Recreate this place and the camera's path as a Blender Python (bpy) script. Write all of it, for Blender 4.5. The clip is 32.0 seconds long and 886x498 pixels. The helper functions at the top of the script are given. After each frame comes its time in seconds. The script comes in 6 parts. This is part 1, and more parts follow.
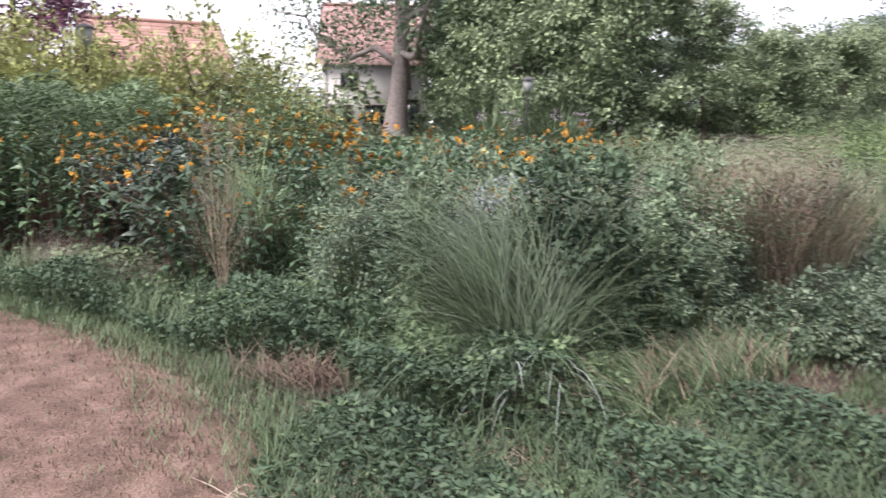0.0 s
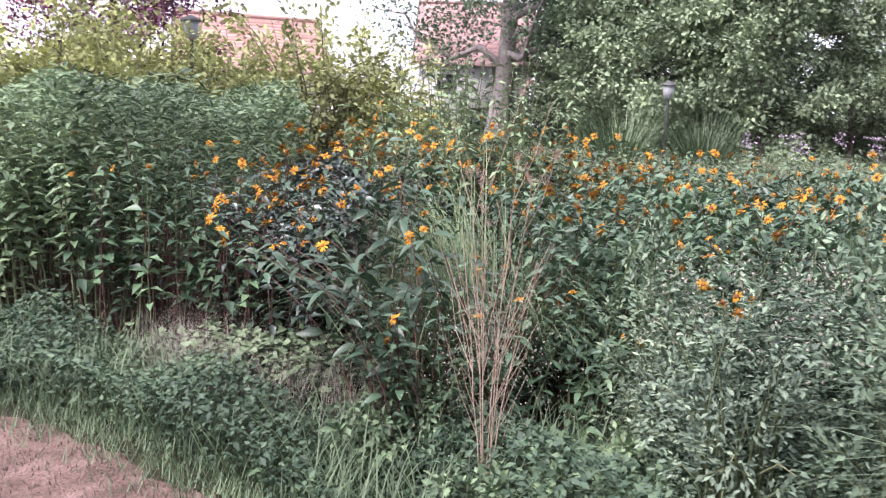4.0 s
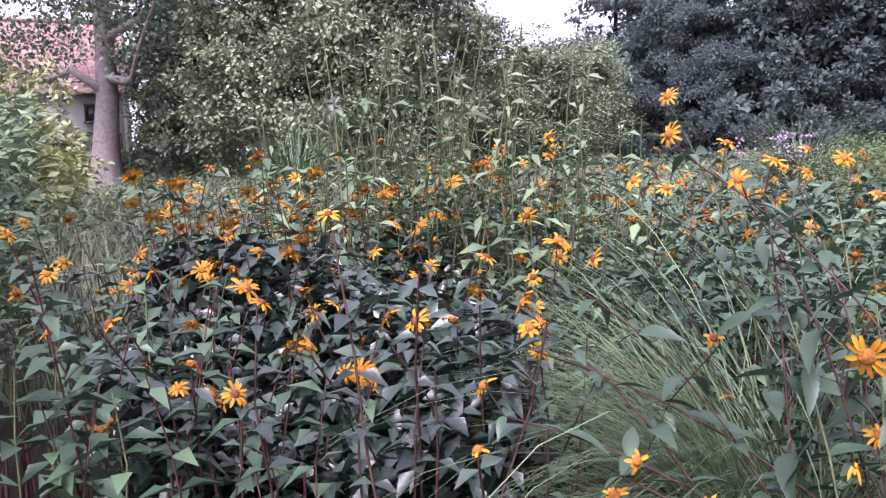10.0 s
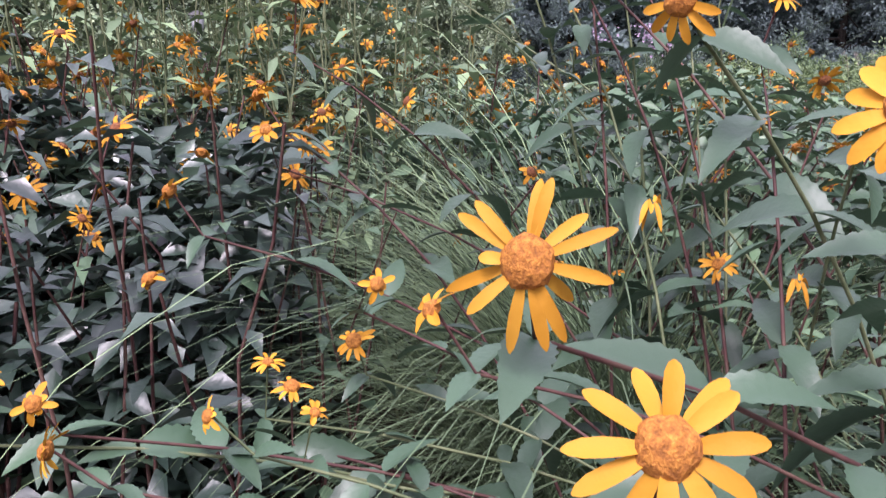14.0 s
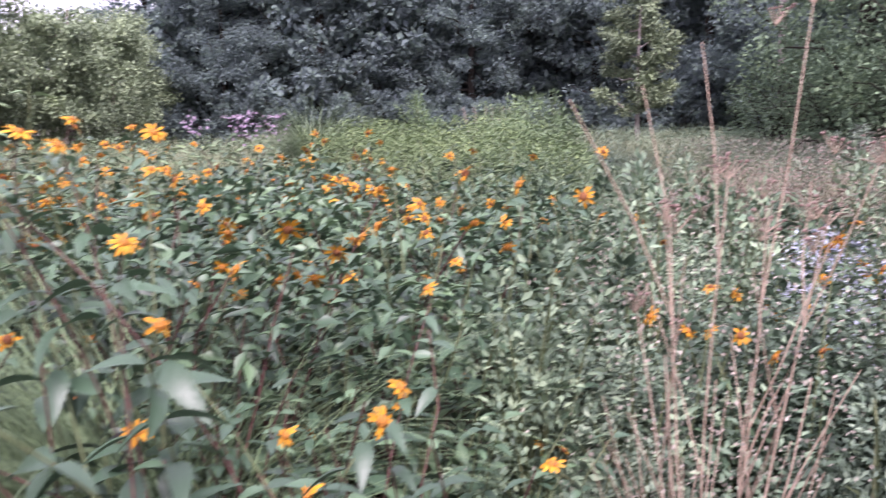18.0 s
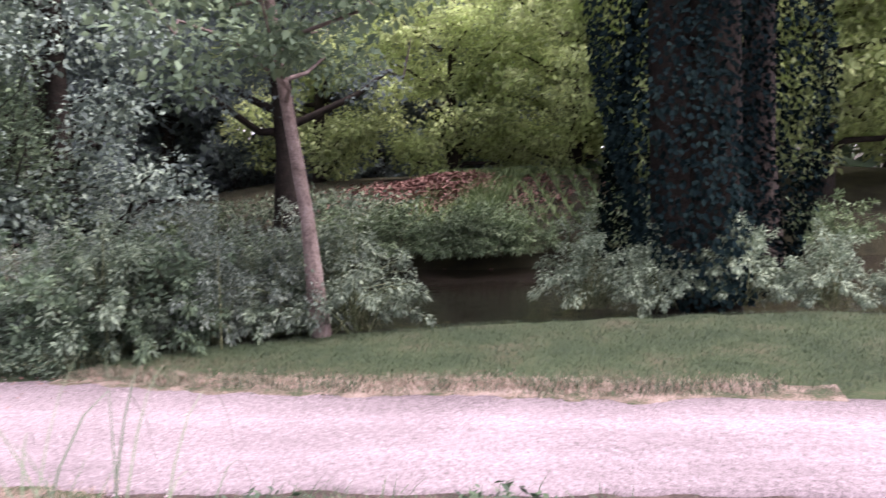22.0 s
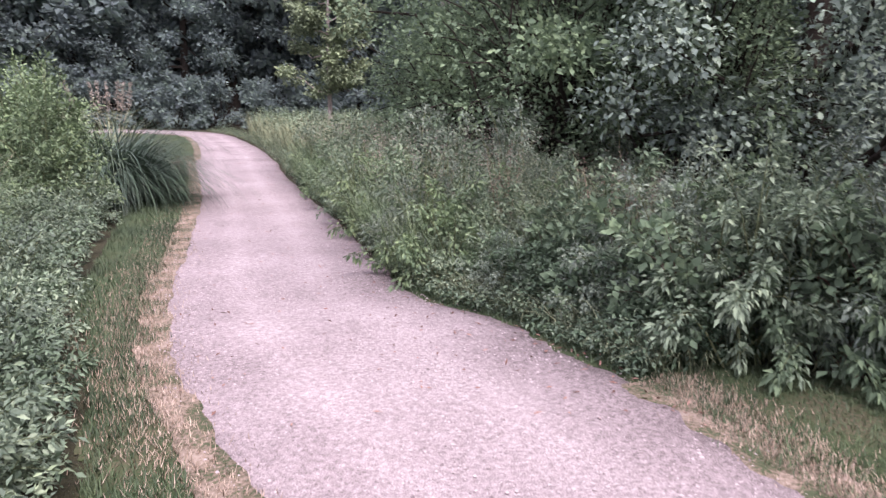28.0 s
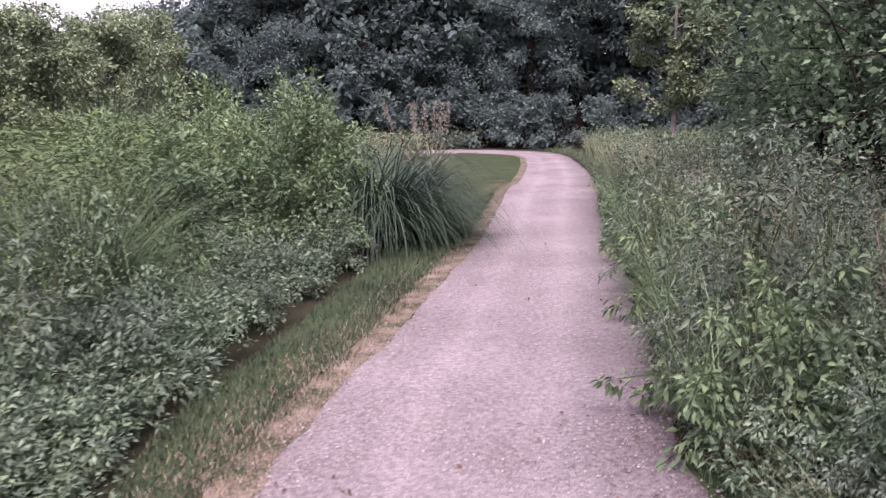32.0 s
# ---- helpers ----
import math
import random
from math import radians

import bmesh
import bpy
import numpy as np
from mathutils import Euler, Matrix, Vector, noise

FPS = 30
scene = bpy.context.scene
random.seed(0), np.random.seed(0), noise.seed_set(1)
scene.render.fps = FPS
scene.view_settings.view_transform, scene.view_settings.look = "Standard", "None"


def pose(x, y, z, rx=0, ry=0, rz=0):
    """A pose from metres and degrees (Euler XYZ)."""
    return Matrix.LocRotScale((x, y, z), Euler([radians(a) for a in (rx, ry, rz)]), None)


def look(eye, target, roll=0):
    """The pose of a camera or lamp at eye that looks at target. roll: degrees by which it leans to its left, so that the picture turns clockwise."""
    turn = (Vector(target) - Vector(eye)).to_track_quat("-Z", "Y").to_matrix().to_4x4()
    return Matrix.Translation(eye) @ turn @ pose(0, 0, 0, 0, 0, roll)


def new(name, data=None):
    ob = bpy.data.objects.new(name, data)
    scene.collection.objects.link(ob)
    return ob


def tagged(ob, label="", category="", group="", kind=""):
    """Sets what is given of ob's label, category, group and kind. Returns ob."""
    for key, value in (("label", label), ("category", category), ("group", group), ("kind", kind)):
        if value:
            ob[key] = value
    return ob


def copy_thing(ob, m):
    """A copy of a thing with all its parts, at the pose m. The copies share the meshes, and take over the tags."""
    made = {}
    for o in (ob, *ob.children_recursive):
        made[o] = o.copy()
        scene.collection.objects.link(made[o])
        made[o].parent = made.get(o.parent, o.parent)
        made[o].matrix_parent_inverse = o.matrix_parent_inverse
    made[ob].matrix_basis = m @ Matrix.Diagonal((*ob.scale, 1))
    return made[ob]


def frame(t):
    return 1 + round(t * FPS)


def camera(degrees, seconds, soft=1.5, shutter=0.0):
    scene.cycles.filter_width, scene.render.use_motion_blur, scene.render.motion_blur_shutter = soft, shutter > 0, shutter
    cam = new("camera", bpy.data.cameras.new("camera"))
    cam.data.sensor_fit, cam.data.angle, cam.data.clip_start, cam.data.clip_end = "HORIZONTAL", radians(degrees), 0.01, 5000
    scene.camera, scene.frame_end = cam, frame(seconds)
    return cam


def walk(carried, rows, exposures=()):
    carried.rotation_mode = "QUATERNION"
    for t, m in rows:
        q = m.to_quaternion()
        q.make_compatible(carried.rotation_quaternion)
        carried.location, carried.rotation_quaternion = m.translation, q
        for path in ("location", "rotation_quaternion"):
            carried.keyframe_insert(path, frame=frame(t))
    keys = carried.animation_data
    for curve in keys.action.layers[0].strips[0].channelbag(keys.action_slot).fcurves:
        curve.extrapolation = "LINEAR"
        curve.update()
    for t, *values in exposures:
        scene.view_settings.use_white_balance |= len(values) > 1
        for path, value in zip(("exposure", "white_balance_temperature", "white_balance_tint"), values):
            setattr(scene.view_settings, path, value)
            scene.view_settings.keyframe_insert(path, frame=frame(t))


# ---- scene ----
cam = camera(57.9, 32.0, soft=1.3, shutter=0.4)
PATH = [
    (0, (3.483, -2.838, 1.455), (3.053, -0.91, 1.143), 0.8),
    (0.5, (3.403, -2.574, 1.458), (2.794, -0.697, 1.133), 1.5),
    (1, (3.196, -2.293, 1.496), (2.531, -0.437, 1.158), 1.3),
    (1.5, (2.968, -1.955, 1.475), (2.262, -0.119, 1.112), 0.8),
    (2, (2.678, -1.686, 1.492), (1.946, 0.139, 1.125), 1.0),
    (2.5, (2.305, -1.457, 1.534), (1.595, 0.374, 1.156), 0.4),
    (3, (1.998, -1.193, 1.577), (1.272, 0.638, 1.232), 0.3),
    (3.5, (1.76, -0.97, 1.6), (1.081, 0.888, 1.306), 1.6),
    (5.5, (0.542, -0.203, 1.586), (0.39, 1.745, 1.158), 0.5),
    (6, (0.186, -0.023, 1.566), (0.213, 1.926, 1.116), 0.6),
    (6.5, (-0.109, 0.229, 1.589), (-0.073, 2.164, 1.083), -0.2),
    (7, (-0.377, 0.481, 1.597), (-0.297, 2.412, 1.081), 0.3),
    (7.5, (-0.636, 0.746, 1.607), (-0.51, 2.67, 1.077), 0.3),
    (8, (-0.783, 0.968, 1.575), (-0.638, 2.896, 1.063), -0.7),
    (8.5, (-0.862, 1.214, 1.567), (-0.687, 3.15, 1.097), -0.5),
    (9, (-0.922, 1.417, 1.544), (-0.591, 3.36, 1.202), 0.3),
    (9.5, (-0.997, 1.606, 1.555), (-0.553, 3.537, 1.28), -1.0),
    (10, (-1.058, 1.678, 1.603), (-0.659, 3.621, 1.348), -2.1),
    (10.5, (-1.063, 1.706, 1.598), (-0.585, 3.627, 1.315), -1.1),
    (11, (-1.024, 1.755, 1.523), (-0.354, 3.598, 1.128), -0.3),
    (11.5, (-0.942, 1.843, 1.47), (-0.173, 3.624, 0.984), -1.1),
    (12, (-0.843, 1.943, 1.414), (-0.043, 3.694, 0.871), -1.3),
    (12.5, (-0.734, 1.999, 1.351), (0.075, 3.742, 0.796), -1.3),
    (13, (-0.702, 2.04, 1.299), (0.016, 3.833, 0.78), -1.0),
    (13.5, (-0.697, 2.042, 1.269), (-0.026, 3.863, 0.787), -1.0),
    (15.5, (-0.701, 2.032, 1.374), (-0.059, 3.915, 1.168), 0.7),
    (16, (-0.757, 1.996, 1.433), (-0.034, 3.848, 1.22), 0.0),
    (16.5, (-0.762, 1.913, 1.445), (0.263, 3.605, 1.152), -0.2),
    (17, (-0.704, 1.803, 1.469), (0.49, 3.375, 1.148), -0.8),
    (17.5, (-0.561, 1.65, 1.52), (0.687, 3.174, 1.177), -0.7),
    (18, (-0.435, 1.597, 1.563), (0.908, 3.043, 1.237), -0.7),
    (18.5, (-0.151, 1.600, 1.610), (1.368, 2.871, 1.332), -0.8),
    (19, (0.186, 1.588, 1.616), (1.753, 2.807, 1.379), -1.4),
    (19.5, (0.512, 1.552, 1.595), (2.117, 2.730, 1.404), -1.5),
    (20, (0.780, 1.538, 1.566), (2.539, 2.482, 1.442), -2.6),
    (20.5, (0.949, 1.474, 1.582), (2.849, 2.083, 1.440), -2.8),
    (21, (1.097, 1.323, 1.570), (3.064, 1.624, 1.370), -3.4),
    (21.5, (1.200, 1.223, 1.538), (3.168, 0.975, 1.282), -4.0),
    (22, (1.336, 1.133, 1.521), (3.194, 0.426, 1.305), -2.5),
    (22.5, (1.497, 0.922, 1.532), (3.332, 0.153, 1.331), -2.3),
    (23, (1.624, 0.744, 1.55), (3.541, 0.199, 1.385), 0.2),
    (23.5, (1.834, 0.597, 1.527), (3.784, 0.212, 1.305), 0.6),
    (24, (2.079, 0.5, 1.527), (4.032, 0.195, 1.22), -0.9),
    (24.5, (2.383, 0.379, 1.507), (4.347, 0.349, 1.132), -0.9),
    (25, (2.604, 0.329, 1.494), (4.55, 0.551, 1.091), -0.4),
    (25.5, (2.918, 0.33, 1.486), (4.82, 0.792, 1.073), -1.1),
    (26, (3.169, 0.377, 1.466), (4.99, 1.096, 1.056), -1.2),
    (26.5, (3.408, 0.414, 1.464), (5.169, 1.257, 1.03), -1.0),
    (28.5, (4.408, 0.615, 1.383), (5.995, 1.791, 1.07), 0.7),
    (29, (4.762, 0.678, 1.381), (6.243, 1.994, 1.108), 0.9),
    (29.5, (5.079, 0.811, 1.387), (6.488, 2.206, 1.13), 0.2),
    (30, (5.335, 0.968, 1.401), (6.713, 2.399, 1.17), -0.6),
    (30.5, (5.655, 1.121, 1.405), (6.899, 2.672, 1.184), -0.5),
    (31, (5.891, 1.361, 1.384), (6.947, 3.038, 1.115), -1.3),
    (31.5, (6.123, 1.648, 1.394), (7.149, 3.335, 1.072), -1.9),
    (32, (6.415, 1.899, 1.393), (7.47, 3.568, 1.077), -1.0),
]
EXPOSURES = [(0.0, 1.7, 6450, 16), (2.0, 1.9, 6200, 22), (4.0, 2.0, 6100, 24), (6.0, 2.28, 6000, 30), (8.5, 2.4, 5900, 34), (10.0, 1.78, 5850, 38), (12.0, 1.95, 5950, 34), (13.0, 1.86, 6000, 32), (16.0, 1.6, 5900, 32), (18.0, 2.0, 6100, 36), (19.0, 2.2, 6250, 34), (20.0, 2.08, 6300, 32), (21.0, 2.22, 6350, 31), (22.0, 2.02, 6350, 32), (23.0, 2.18, 6300, 28), (24.0, 2.08, 6300, 28), (25.0, 1.8, 6300, 30), (26.0, 1.72, 6300, 28), (29.0, 1.86, 6350, 29), (30.0, 1.6, 6350, 31), (32.0, 1.5, 6400, 34)]
walk(cam, [(t, look(eye, target, roll)) for t, eye, target, roll in PATH], EXPOSURES)

# ---------------------------------------------------------------- light
world = bpy.data.worlds.new("sky")
scene.world = world
world.use_nodes = True
wn, wl = world.node_tree.nodes, world.node_tree.links
sky = wn.new("ShaderNodeTexSky")
sky.sky_type = "NISHITA"
sky.sun_disc = False
sky.sun_elevation = radians(57)
sky.sun_rotation = radians(215)
sky.dust_density = 4.0
sky.air_density = 1.0
sky_gain = wn.new("ShaderNodeMix")
sky_gain.data_type = "RGBA"
sky_gain.inputs[0].default_value = 0.72
sky_gain.inputs[7].default_value = (8.6, 8.4, 9.0, 1)   # thin overcast over the blue
wl.new(sky.outputs[0], sky_gain.inputs[6])
wl.new(sky_gain.outputs[2], wn["Background"].inputs[0])
wn["Background"].inputs[1].default_value = 0.079

sun_data = bpy.data.lights.new("sun", "SUN")
sun_data.energy = 2.2
sun_data.angle = radians(28)
sun_data.color = (1.0, 0.94, 0.88)
sun = new("sun", sun_data)
sun.matrix_world = look((-9, -14, 26), (0, 0, 0))


# ---------------------------------------------------------------- materials
def node_material(name):
    m = bpy.data.materials.new(name)
    m.use_nodes = True
    nt = m.node_tree
    return m, nt.nodes, nt.links, nt.nodes["Principled BSDF"]


def ramp(nodes, stops):
    r = nodes.new("ShaderNodeValToRGB")
    els = r.color_ramp.elements
    while len(els) < len(stops):
        els.new(0.5)
    for e, (p, c) in zip(els, stops):
        e.position, e.color = p, (*c, 1)
    return r


def leaf_material(name, dark, mid, light, rough=0.42, through_light=0.25, spec=0.45, tone=(0.99, 1.0, 1.27)):
    """Foliage: hue varies leaf by leaf and in wide patches; some light shines through."""
    m, n, l, p = node_material(name)
    dark, mid, light = (tuple(a * b * s for a, b, s in zip(c, tone, sh)) for c, sh in ((dark, (0.44, 0.43, 0.5)), (mid, (0.93, 0.95, 1.0)), (light, (1.18, 1.28, 1.05))))
    geo = n.new("ShaderNodeNewGeometry")
    oi = n.new("ShaderNodeObjectInfo")
    noise1 = n.new("ShaderNodeTexNoise")
    noise1.inputs["Scale"].default_value = 0.9
    noise1.inputs["Detail"].default_value = 3
    l.new(geo.outputs["Position"], noise1.inputs["Vector"])
    a = n.new("ShaderNodeMath")
    a.operation = "MULTIPLY_ADD"
    a.inputs[1].default_value = 0.4
    l.new(geo.outputs["Random Per Island"], a.inputs[0])
    b = n.new("ShaderNodeMath")
    b.operation = "MULTIPLY_ADD"
    b.inputs[1].default_value = 0.75
    b.inputs[2].default_value = -0.08
    l.new(noise1.outputs["Fac"], b.inputs[0])
    l.new(b.outputs[0], a.inputs[2])
    r = ramp(n, [(0.12, dark), (0.5, mid), (0.92, light)])
    l.new(a.outputs[0], r.inputs[0])
    hsv = n.new("ShaderNodeHueSaturation")
    v = n.new("ShaderNodeMath")
    v.operation = "MULTIPLY_ADD"
    v.inputs[1].default_value, v.inputs[2].default_value = 0.35, 0.8
    l.new(oi.outputs["Random"], v.inputs[0])
    l.new(v.outputs[0], hsv.inputs["Value"])
    l.new(r.outputs[0], hsv.inputs["Color"])
    fine = n.new("ShaderNodeTexNoise")
    fine.inputs["Scale"].default_value = 90
    fine.inputs["Detail"].default_value = 4
    l.new(geo.outputs["Position"], fine.inputs["Vector"])
    bump = n.new("ShaderNodeBump")
    bump.inputs["Strength"].default_value = 0.25
    bump.inputs["Distance"].default_value = 0.004
    l.new(fine.outputs["Fac"], bump.inputs["Height"])
    l.new(bump.outputs[0], p.inputs["Normal"])
    l.new(hsv.outputs[0], p.inputs["Base Color"])
    p.inputs["Roughness"].default_value = min(0.9, rough * 1.25)
    p.inputs["Specular IOR Level"].default_value = spec * 0.6
    tr = n.new("ShaderNodeBsdfTranslucent")
    warm = n.new("ShaderNodeHueSaturation")
    warm.inputs["Value"].default_value = 1.15
    warm.inputs["Hue"].default_value = 0.492
    l.new(hsv.outputs[0], warm.inputs["Color"])
    l.new(warm.outputs[0], tr.inputs["Color"])
    mix = n.new("ShaderNodeMixShader")
    mix.inputs[0].default_value = through_light * 0.45
    l.new(p.outputs[0], mix.inputs[1])
    l.new(tr.outputs[0], mix.inputs[2])
    l.new(mix.outputs[0], n["Material Output"].inputs[0])
    return m


def rough_material(name, stops, scale=6.0, rough=0.85, bump=0.4, dist=0.02, scale2=60.0, detail=6, vary=0.0):
    """Bark, soil, stone, plaster: two scales of noise in colour and relief."""
    m, n, l, p = node_material(name)
    geo = n.new("ShaderNodeNewGeometry")
    n1, n2 = n.new("ShaderNodeTexNoise"), n.new("ShaderNodeTexNoise")
    n1.inputs["Scale"].default_value, n1.inputs["Detail"].default_value = scale, detail
    n2.inputs["Scale"].default_value, n2.inputs["Detail"].default_value = scale2, 5
    for k in (n1, n2):
        l.new(geo.outputs["Position"], k.inputs["Vector"])
    mixf = n.new("ShaderNodeMath")
    mixf.operation = "MULTIPLY_ADD"
    mixf.inputs[1].default_value = 0.45
    l.new(n2.outputs["Fac"], mixf.inputs[0])
    half = n.new("ShaderNodeMath")
    half.operation = "MULTIPLY"
    half.inputs[1].default_value = 0.55
    l.new(n1.outputs["Fac"], half.inputs[0])
    l.new(half.outputs[0], mixf.inputs[2])
    r = ramp(n, stops)
    if vary:
        isl = n.new("ShaderNodeMath")
        isl.operation = "MULTIPLY_ADD"
        isl.inputs[1].default_value = vary
        l.new(geo.outputs["Random Per Island"], isl.inputs[0])
        sub = n.new("ShaderNodeMath")
        sub.operation = "SUBTRACT"
        sub.inputs[1].default_value = vary / 2
        l.new(mixf.outputs[0], sub.inputs[0])
        l.new(sub.outputs[0], isl.inputs[2])
        l.new(isl.outputs[0], r.inputs[0])
    else:
        l.new(mixf.outputs[0], r.inputs[0])
    l.new(r.outputs[0], p.inputs["Base Color"])
    b = n.new("ShaderNodeBump")
    b.inputs["Strength"].default_value, b.inputs["Distance"].default_value = bump, dist
    l.new(mixf.outputs[0], b.inputs["Height"])
    l.new(b.outputs[0], p.inputs["Normal"])
    p.inputs["Roughness"].default_value = rough
    p.inputs["Specular IOR Level"].default_value = 0.25
    return m


M_SOIL = rough_material("soil", [(0.3, (0.012, 0.011, 0.007)), (0.5, (0.026, 0.026, 0.013)), (0.7, (0.05, 0.048, 0.024))], 3, 0.95, 0.8, 0.05)
M_EARTH = rough_material("litter_earth", [(0.34, (0.022, 0.018, 0.014)), (0.5, (0.05, 0.039, 0.032)), (0.62, (0.1, 0.078, 0.066)), (0.7, (0.15, 0.12, 0.1))], 6, 0.95, 1.0, 0.04, 55)
M_DRYSOIL = rough_material("dry_turf", [(0.36, (0.0645, 0.043, 0.0344)), (0.5, (0.129, 0.0843, 0.0705)), (0.64, (0.202, 0.138, 0.119))], 5, 0.95, 1.0, 0.03, 70)
M_VERGE = rough_material("verge_turf", [(0.38, (0.018, 0.033, 0.014)), (0.52, (0.038, 0.056, 0.024)), (0.63, (0.070, 0.067, 0.040)), (0.72, (0.114, 0.093, 0.067))], 1.6, 0.95, 0.7, 0.03, 50)
def gravel_material(name):
    """Fine pinkish chippings: grain at two sizes, faint wide patches, dirtier towards the edges, paler wheel tracks."""
    m, n, l, p = node_material(name)
    geo, att = n.new("ShaderNodeNewGeometry"), n.new("ShaderNodeAttribute")
    att.attribute_name = "across"
    grains = []
    for scale, detail, weight in ((42.0, 3, 0.42), (140.0, 3, 0.55), (0.8, 3, 0.26)):
        t = n.new("ShaderNodeTexNoise")
        t.inputs["Scale"].default_value, t.inputs["Detail"].default_value = scale, detail
        l.new(geo.outputs["Position"], t.inputs["Vector"])
        k = n.new("ShaderNodeMath")
        k.operation = "MULTIPLY_ADD"
        k.inputs[1].default_value, k.inputs[2].default_value = weight, -weight / 2
        l.new(t.outputs["Fac"], k.inputs[0])
        grains.append(k)
    wear = ramp(n, [(0.0, (0.46,) * 3), (0.07, (0.49,) * 3), (0.2, (0.5,) * 3), (0.3, (0.545,) * 3), (0.4, (0.5,) * 3), (0.55, (0.505,) * 3), (0.66, (0.54,) * 3), (0.78, (0.475,) * 3), (0.9, (0.43,) * 3), (1.0, (0.37,) * 3)])
    l.new(att.outputs["Fac"], wear.inputs[0])
    last = wear.outputs[0]
    for k in grains:
        s = n.new("ShaderNodeMath")
        s.operation = "ADD"
        l.new(last, s.inputs[0])
        l.new(k.outputs[0], s.inputs[1])
        last = s.outputs[0]
    r = ramp(n, [(0.24, (0.065, 0.054, 0.056)), (0.42, (0.17, 0.143, 0.15)), (0.52, (0.248, 0.212, 0.222)), (0.62, (0.325, 0.284, 0.294)), (0.74, (0.48, 0.435, 0.442))])
    l.new(last, r.inputs[0])
    l.new(r.outputs[0], p.inputs["Base Color"])
    bump = n.new("ShaderNodeBump")
    bump.inputs["Strength"].default_value, bump.inputs["Distance"].default_value = 1.0, 0.012
    l.new(last, bump.inputs["Height"])
    l.new(bump.outputs[0], p.inputs["Normal"])
    p.inputs["Roughness"].default_value = 0.95
    p.inputs["Specular IOR Level"].default_value = 0.2
    return m


M_GRAVEL = gravel_material("gravel")
M_DRYEDGE = rough_material("dry_edge_turf", [(0.42, (0.045, 0.06, 0.03)), (0.48, (0.12, 0.098, 0.072)), (0.54, (0.18, 0.142, 0.115)), (0.62, (0.25, 0.205, 0.172))], 5, 0.95, 1.0, 0.02, 60)
M_PEBBLE = rough_material("pebble", [(0.1, (0.13, 0.105, 0.11)), (0.3, (0.23, 0.195, 0.203)), (0.8, (0.37, 0.325, 0.335))], 8, 0.9, 0.3, 0.003, 90, vary=0.8)
M_LITTER = rough_material("leaf_litter", [(0.3, (0.080, 0.040, 0.032)), (0.5, (0.176, 0.096, 0.080)), (0.7, (0.264, 0.160, 0.136))], 4, 0.95, 0.8, 0.05, 30, vary=0.5)
M_BARK = rough_material("bark", [(0.3, (0.070, 0.052, 0.045)), (0.5, (0.168, 0.133, 0.119)), (0.7, (0.252, 0.210, 0.196))], 9, 0.9, 1.0, 0.03, 40)
M_BARKDARK = rough_material("dark_bark", [(0.3, (0.01, 0.009, 0.0075)), (0.5, (0.025, 0.02, 0.0165)), (0.7, (0.045, 0.0375, 0.03))], 9, 0.95, 1.0, 0.03, 40)
M_BARKPALE = rough_material("pale_bark", [(0.3, (0.18, 0.145, 0.135)), (0.5, (0.33, 0.285, 0.272)), (0.7, (0.43, 0.385, 0.372))], 7, 0.85, 0.8, 0.02, 60)
M_STEM = rough_material("green_stem", [(0.3, (0.06, 0.08, 0.035)), (0.5, (0.10, 0.125, 0.06)), (0.7, (0.17, 0.185, 0.10))], 14, 0.6, 0.2, 0.002, vary=0.3)
M_STEMRED = rough_material("red_stem", [(0.3, (0.03, 0.0132, 0.0132)), (0.5, (0.072, 0.033, 0.03)), (0.7, (0.12, 0.072, 0.054))], 14, 0.6, 0.2, 0.002, vary=0.3)
M_STRAW = rough_material("straw", [(0.25, (0.16, 0.118, 0.088)), (0.5, (0.27, 0.21, 0.165)), (0.75, (0.38, 0.315, 0.26))], 9, 0.8, 0.3, 0.003, vary=0.5)
M_DEAD = rough_material("dead_stalk", [(0.25, (0.17, 0.12, 0.088)), (0.5, (0.3, 0.232, 0.175)), (0.75, (0.41, 0.335, 0.265))], 9, 0.8, 0.3, 0.003, vary=0.3)
M_SEED = rough_material("brown_seed", [(0.25, (0.10, 0.062, 0.055)), (0.5, (0.17, 0.11, 0.098)), (0.75, (0.25, 0.18, 0.16))], 20, 0.85, 0.4, 0.004, vary=0.5)
M_HAZE = rough_material("seed_haze", [(0.25, (0.17, 0.15, 0.125)), (0.5, (0.27, 0.24, 0.205)), (0.75, (0.37, 0.33, 0.29))], 9, 0.9, 0.2, 0.003, vary=0.4)

L_TUFT = leaf_material("fresh_grass_blade", (0.075, 0.115, 0.05), (0.14, 0.2, 0.09), (0.255, 0.32, 0.17), 0.5, 0.45, 0.4, tone=(1.0, 1.0, 1.15))
L_ORN = leaf_material("ornamental_blade", (0.055, 0.085, 0.036), (0.105, 0.148, 0.066), (0.2, 0.24, 0.135), 0.45, 0.2, 0.5)
L_SPIRE = leaf_material("light_perennial_leaf", (0.06, 0.095, 0.035), (0.13, 0.19, 0.075), (0.23, 0.29, 0.14), 0.45, 0.25, 0.5)
L_HELIO = leaf_material("heliopsis_leaf", (0.02, 0.042, 0.018), (0.058, 0.108, 0.047), (0.14, 0.205, 0.098), 0.36, 0.25, 0.85, tone=(1.0, 1.01, 1.25))
L_DARK = leaf_material("dark_leaf", (0.011, 0.021, 0.013), (0.027, 0.047, 0.029), (0.062, 0.092, 0.058), 0.3, 0.1, 1.4, tone=(0.95, 1.0, 1.15))
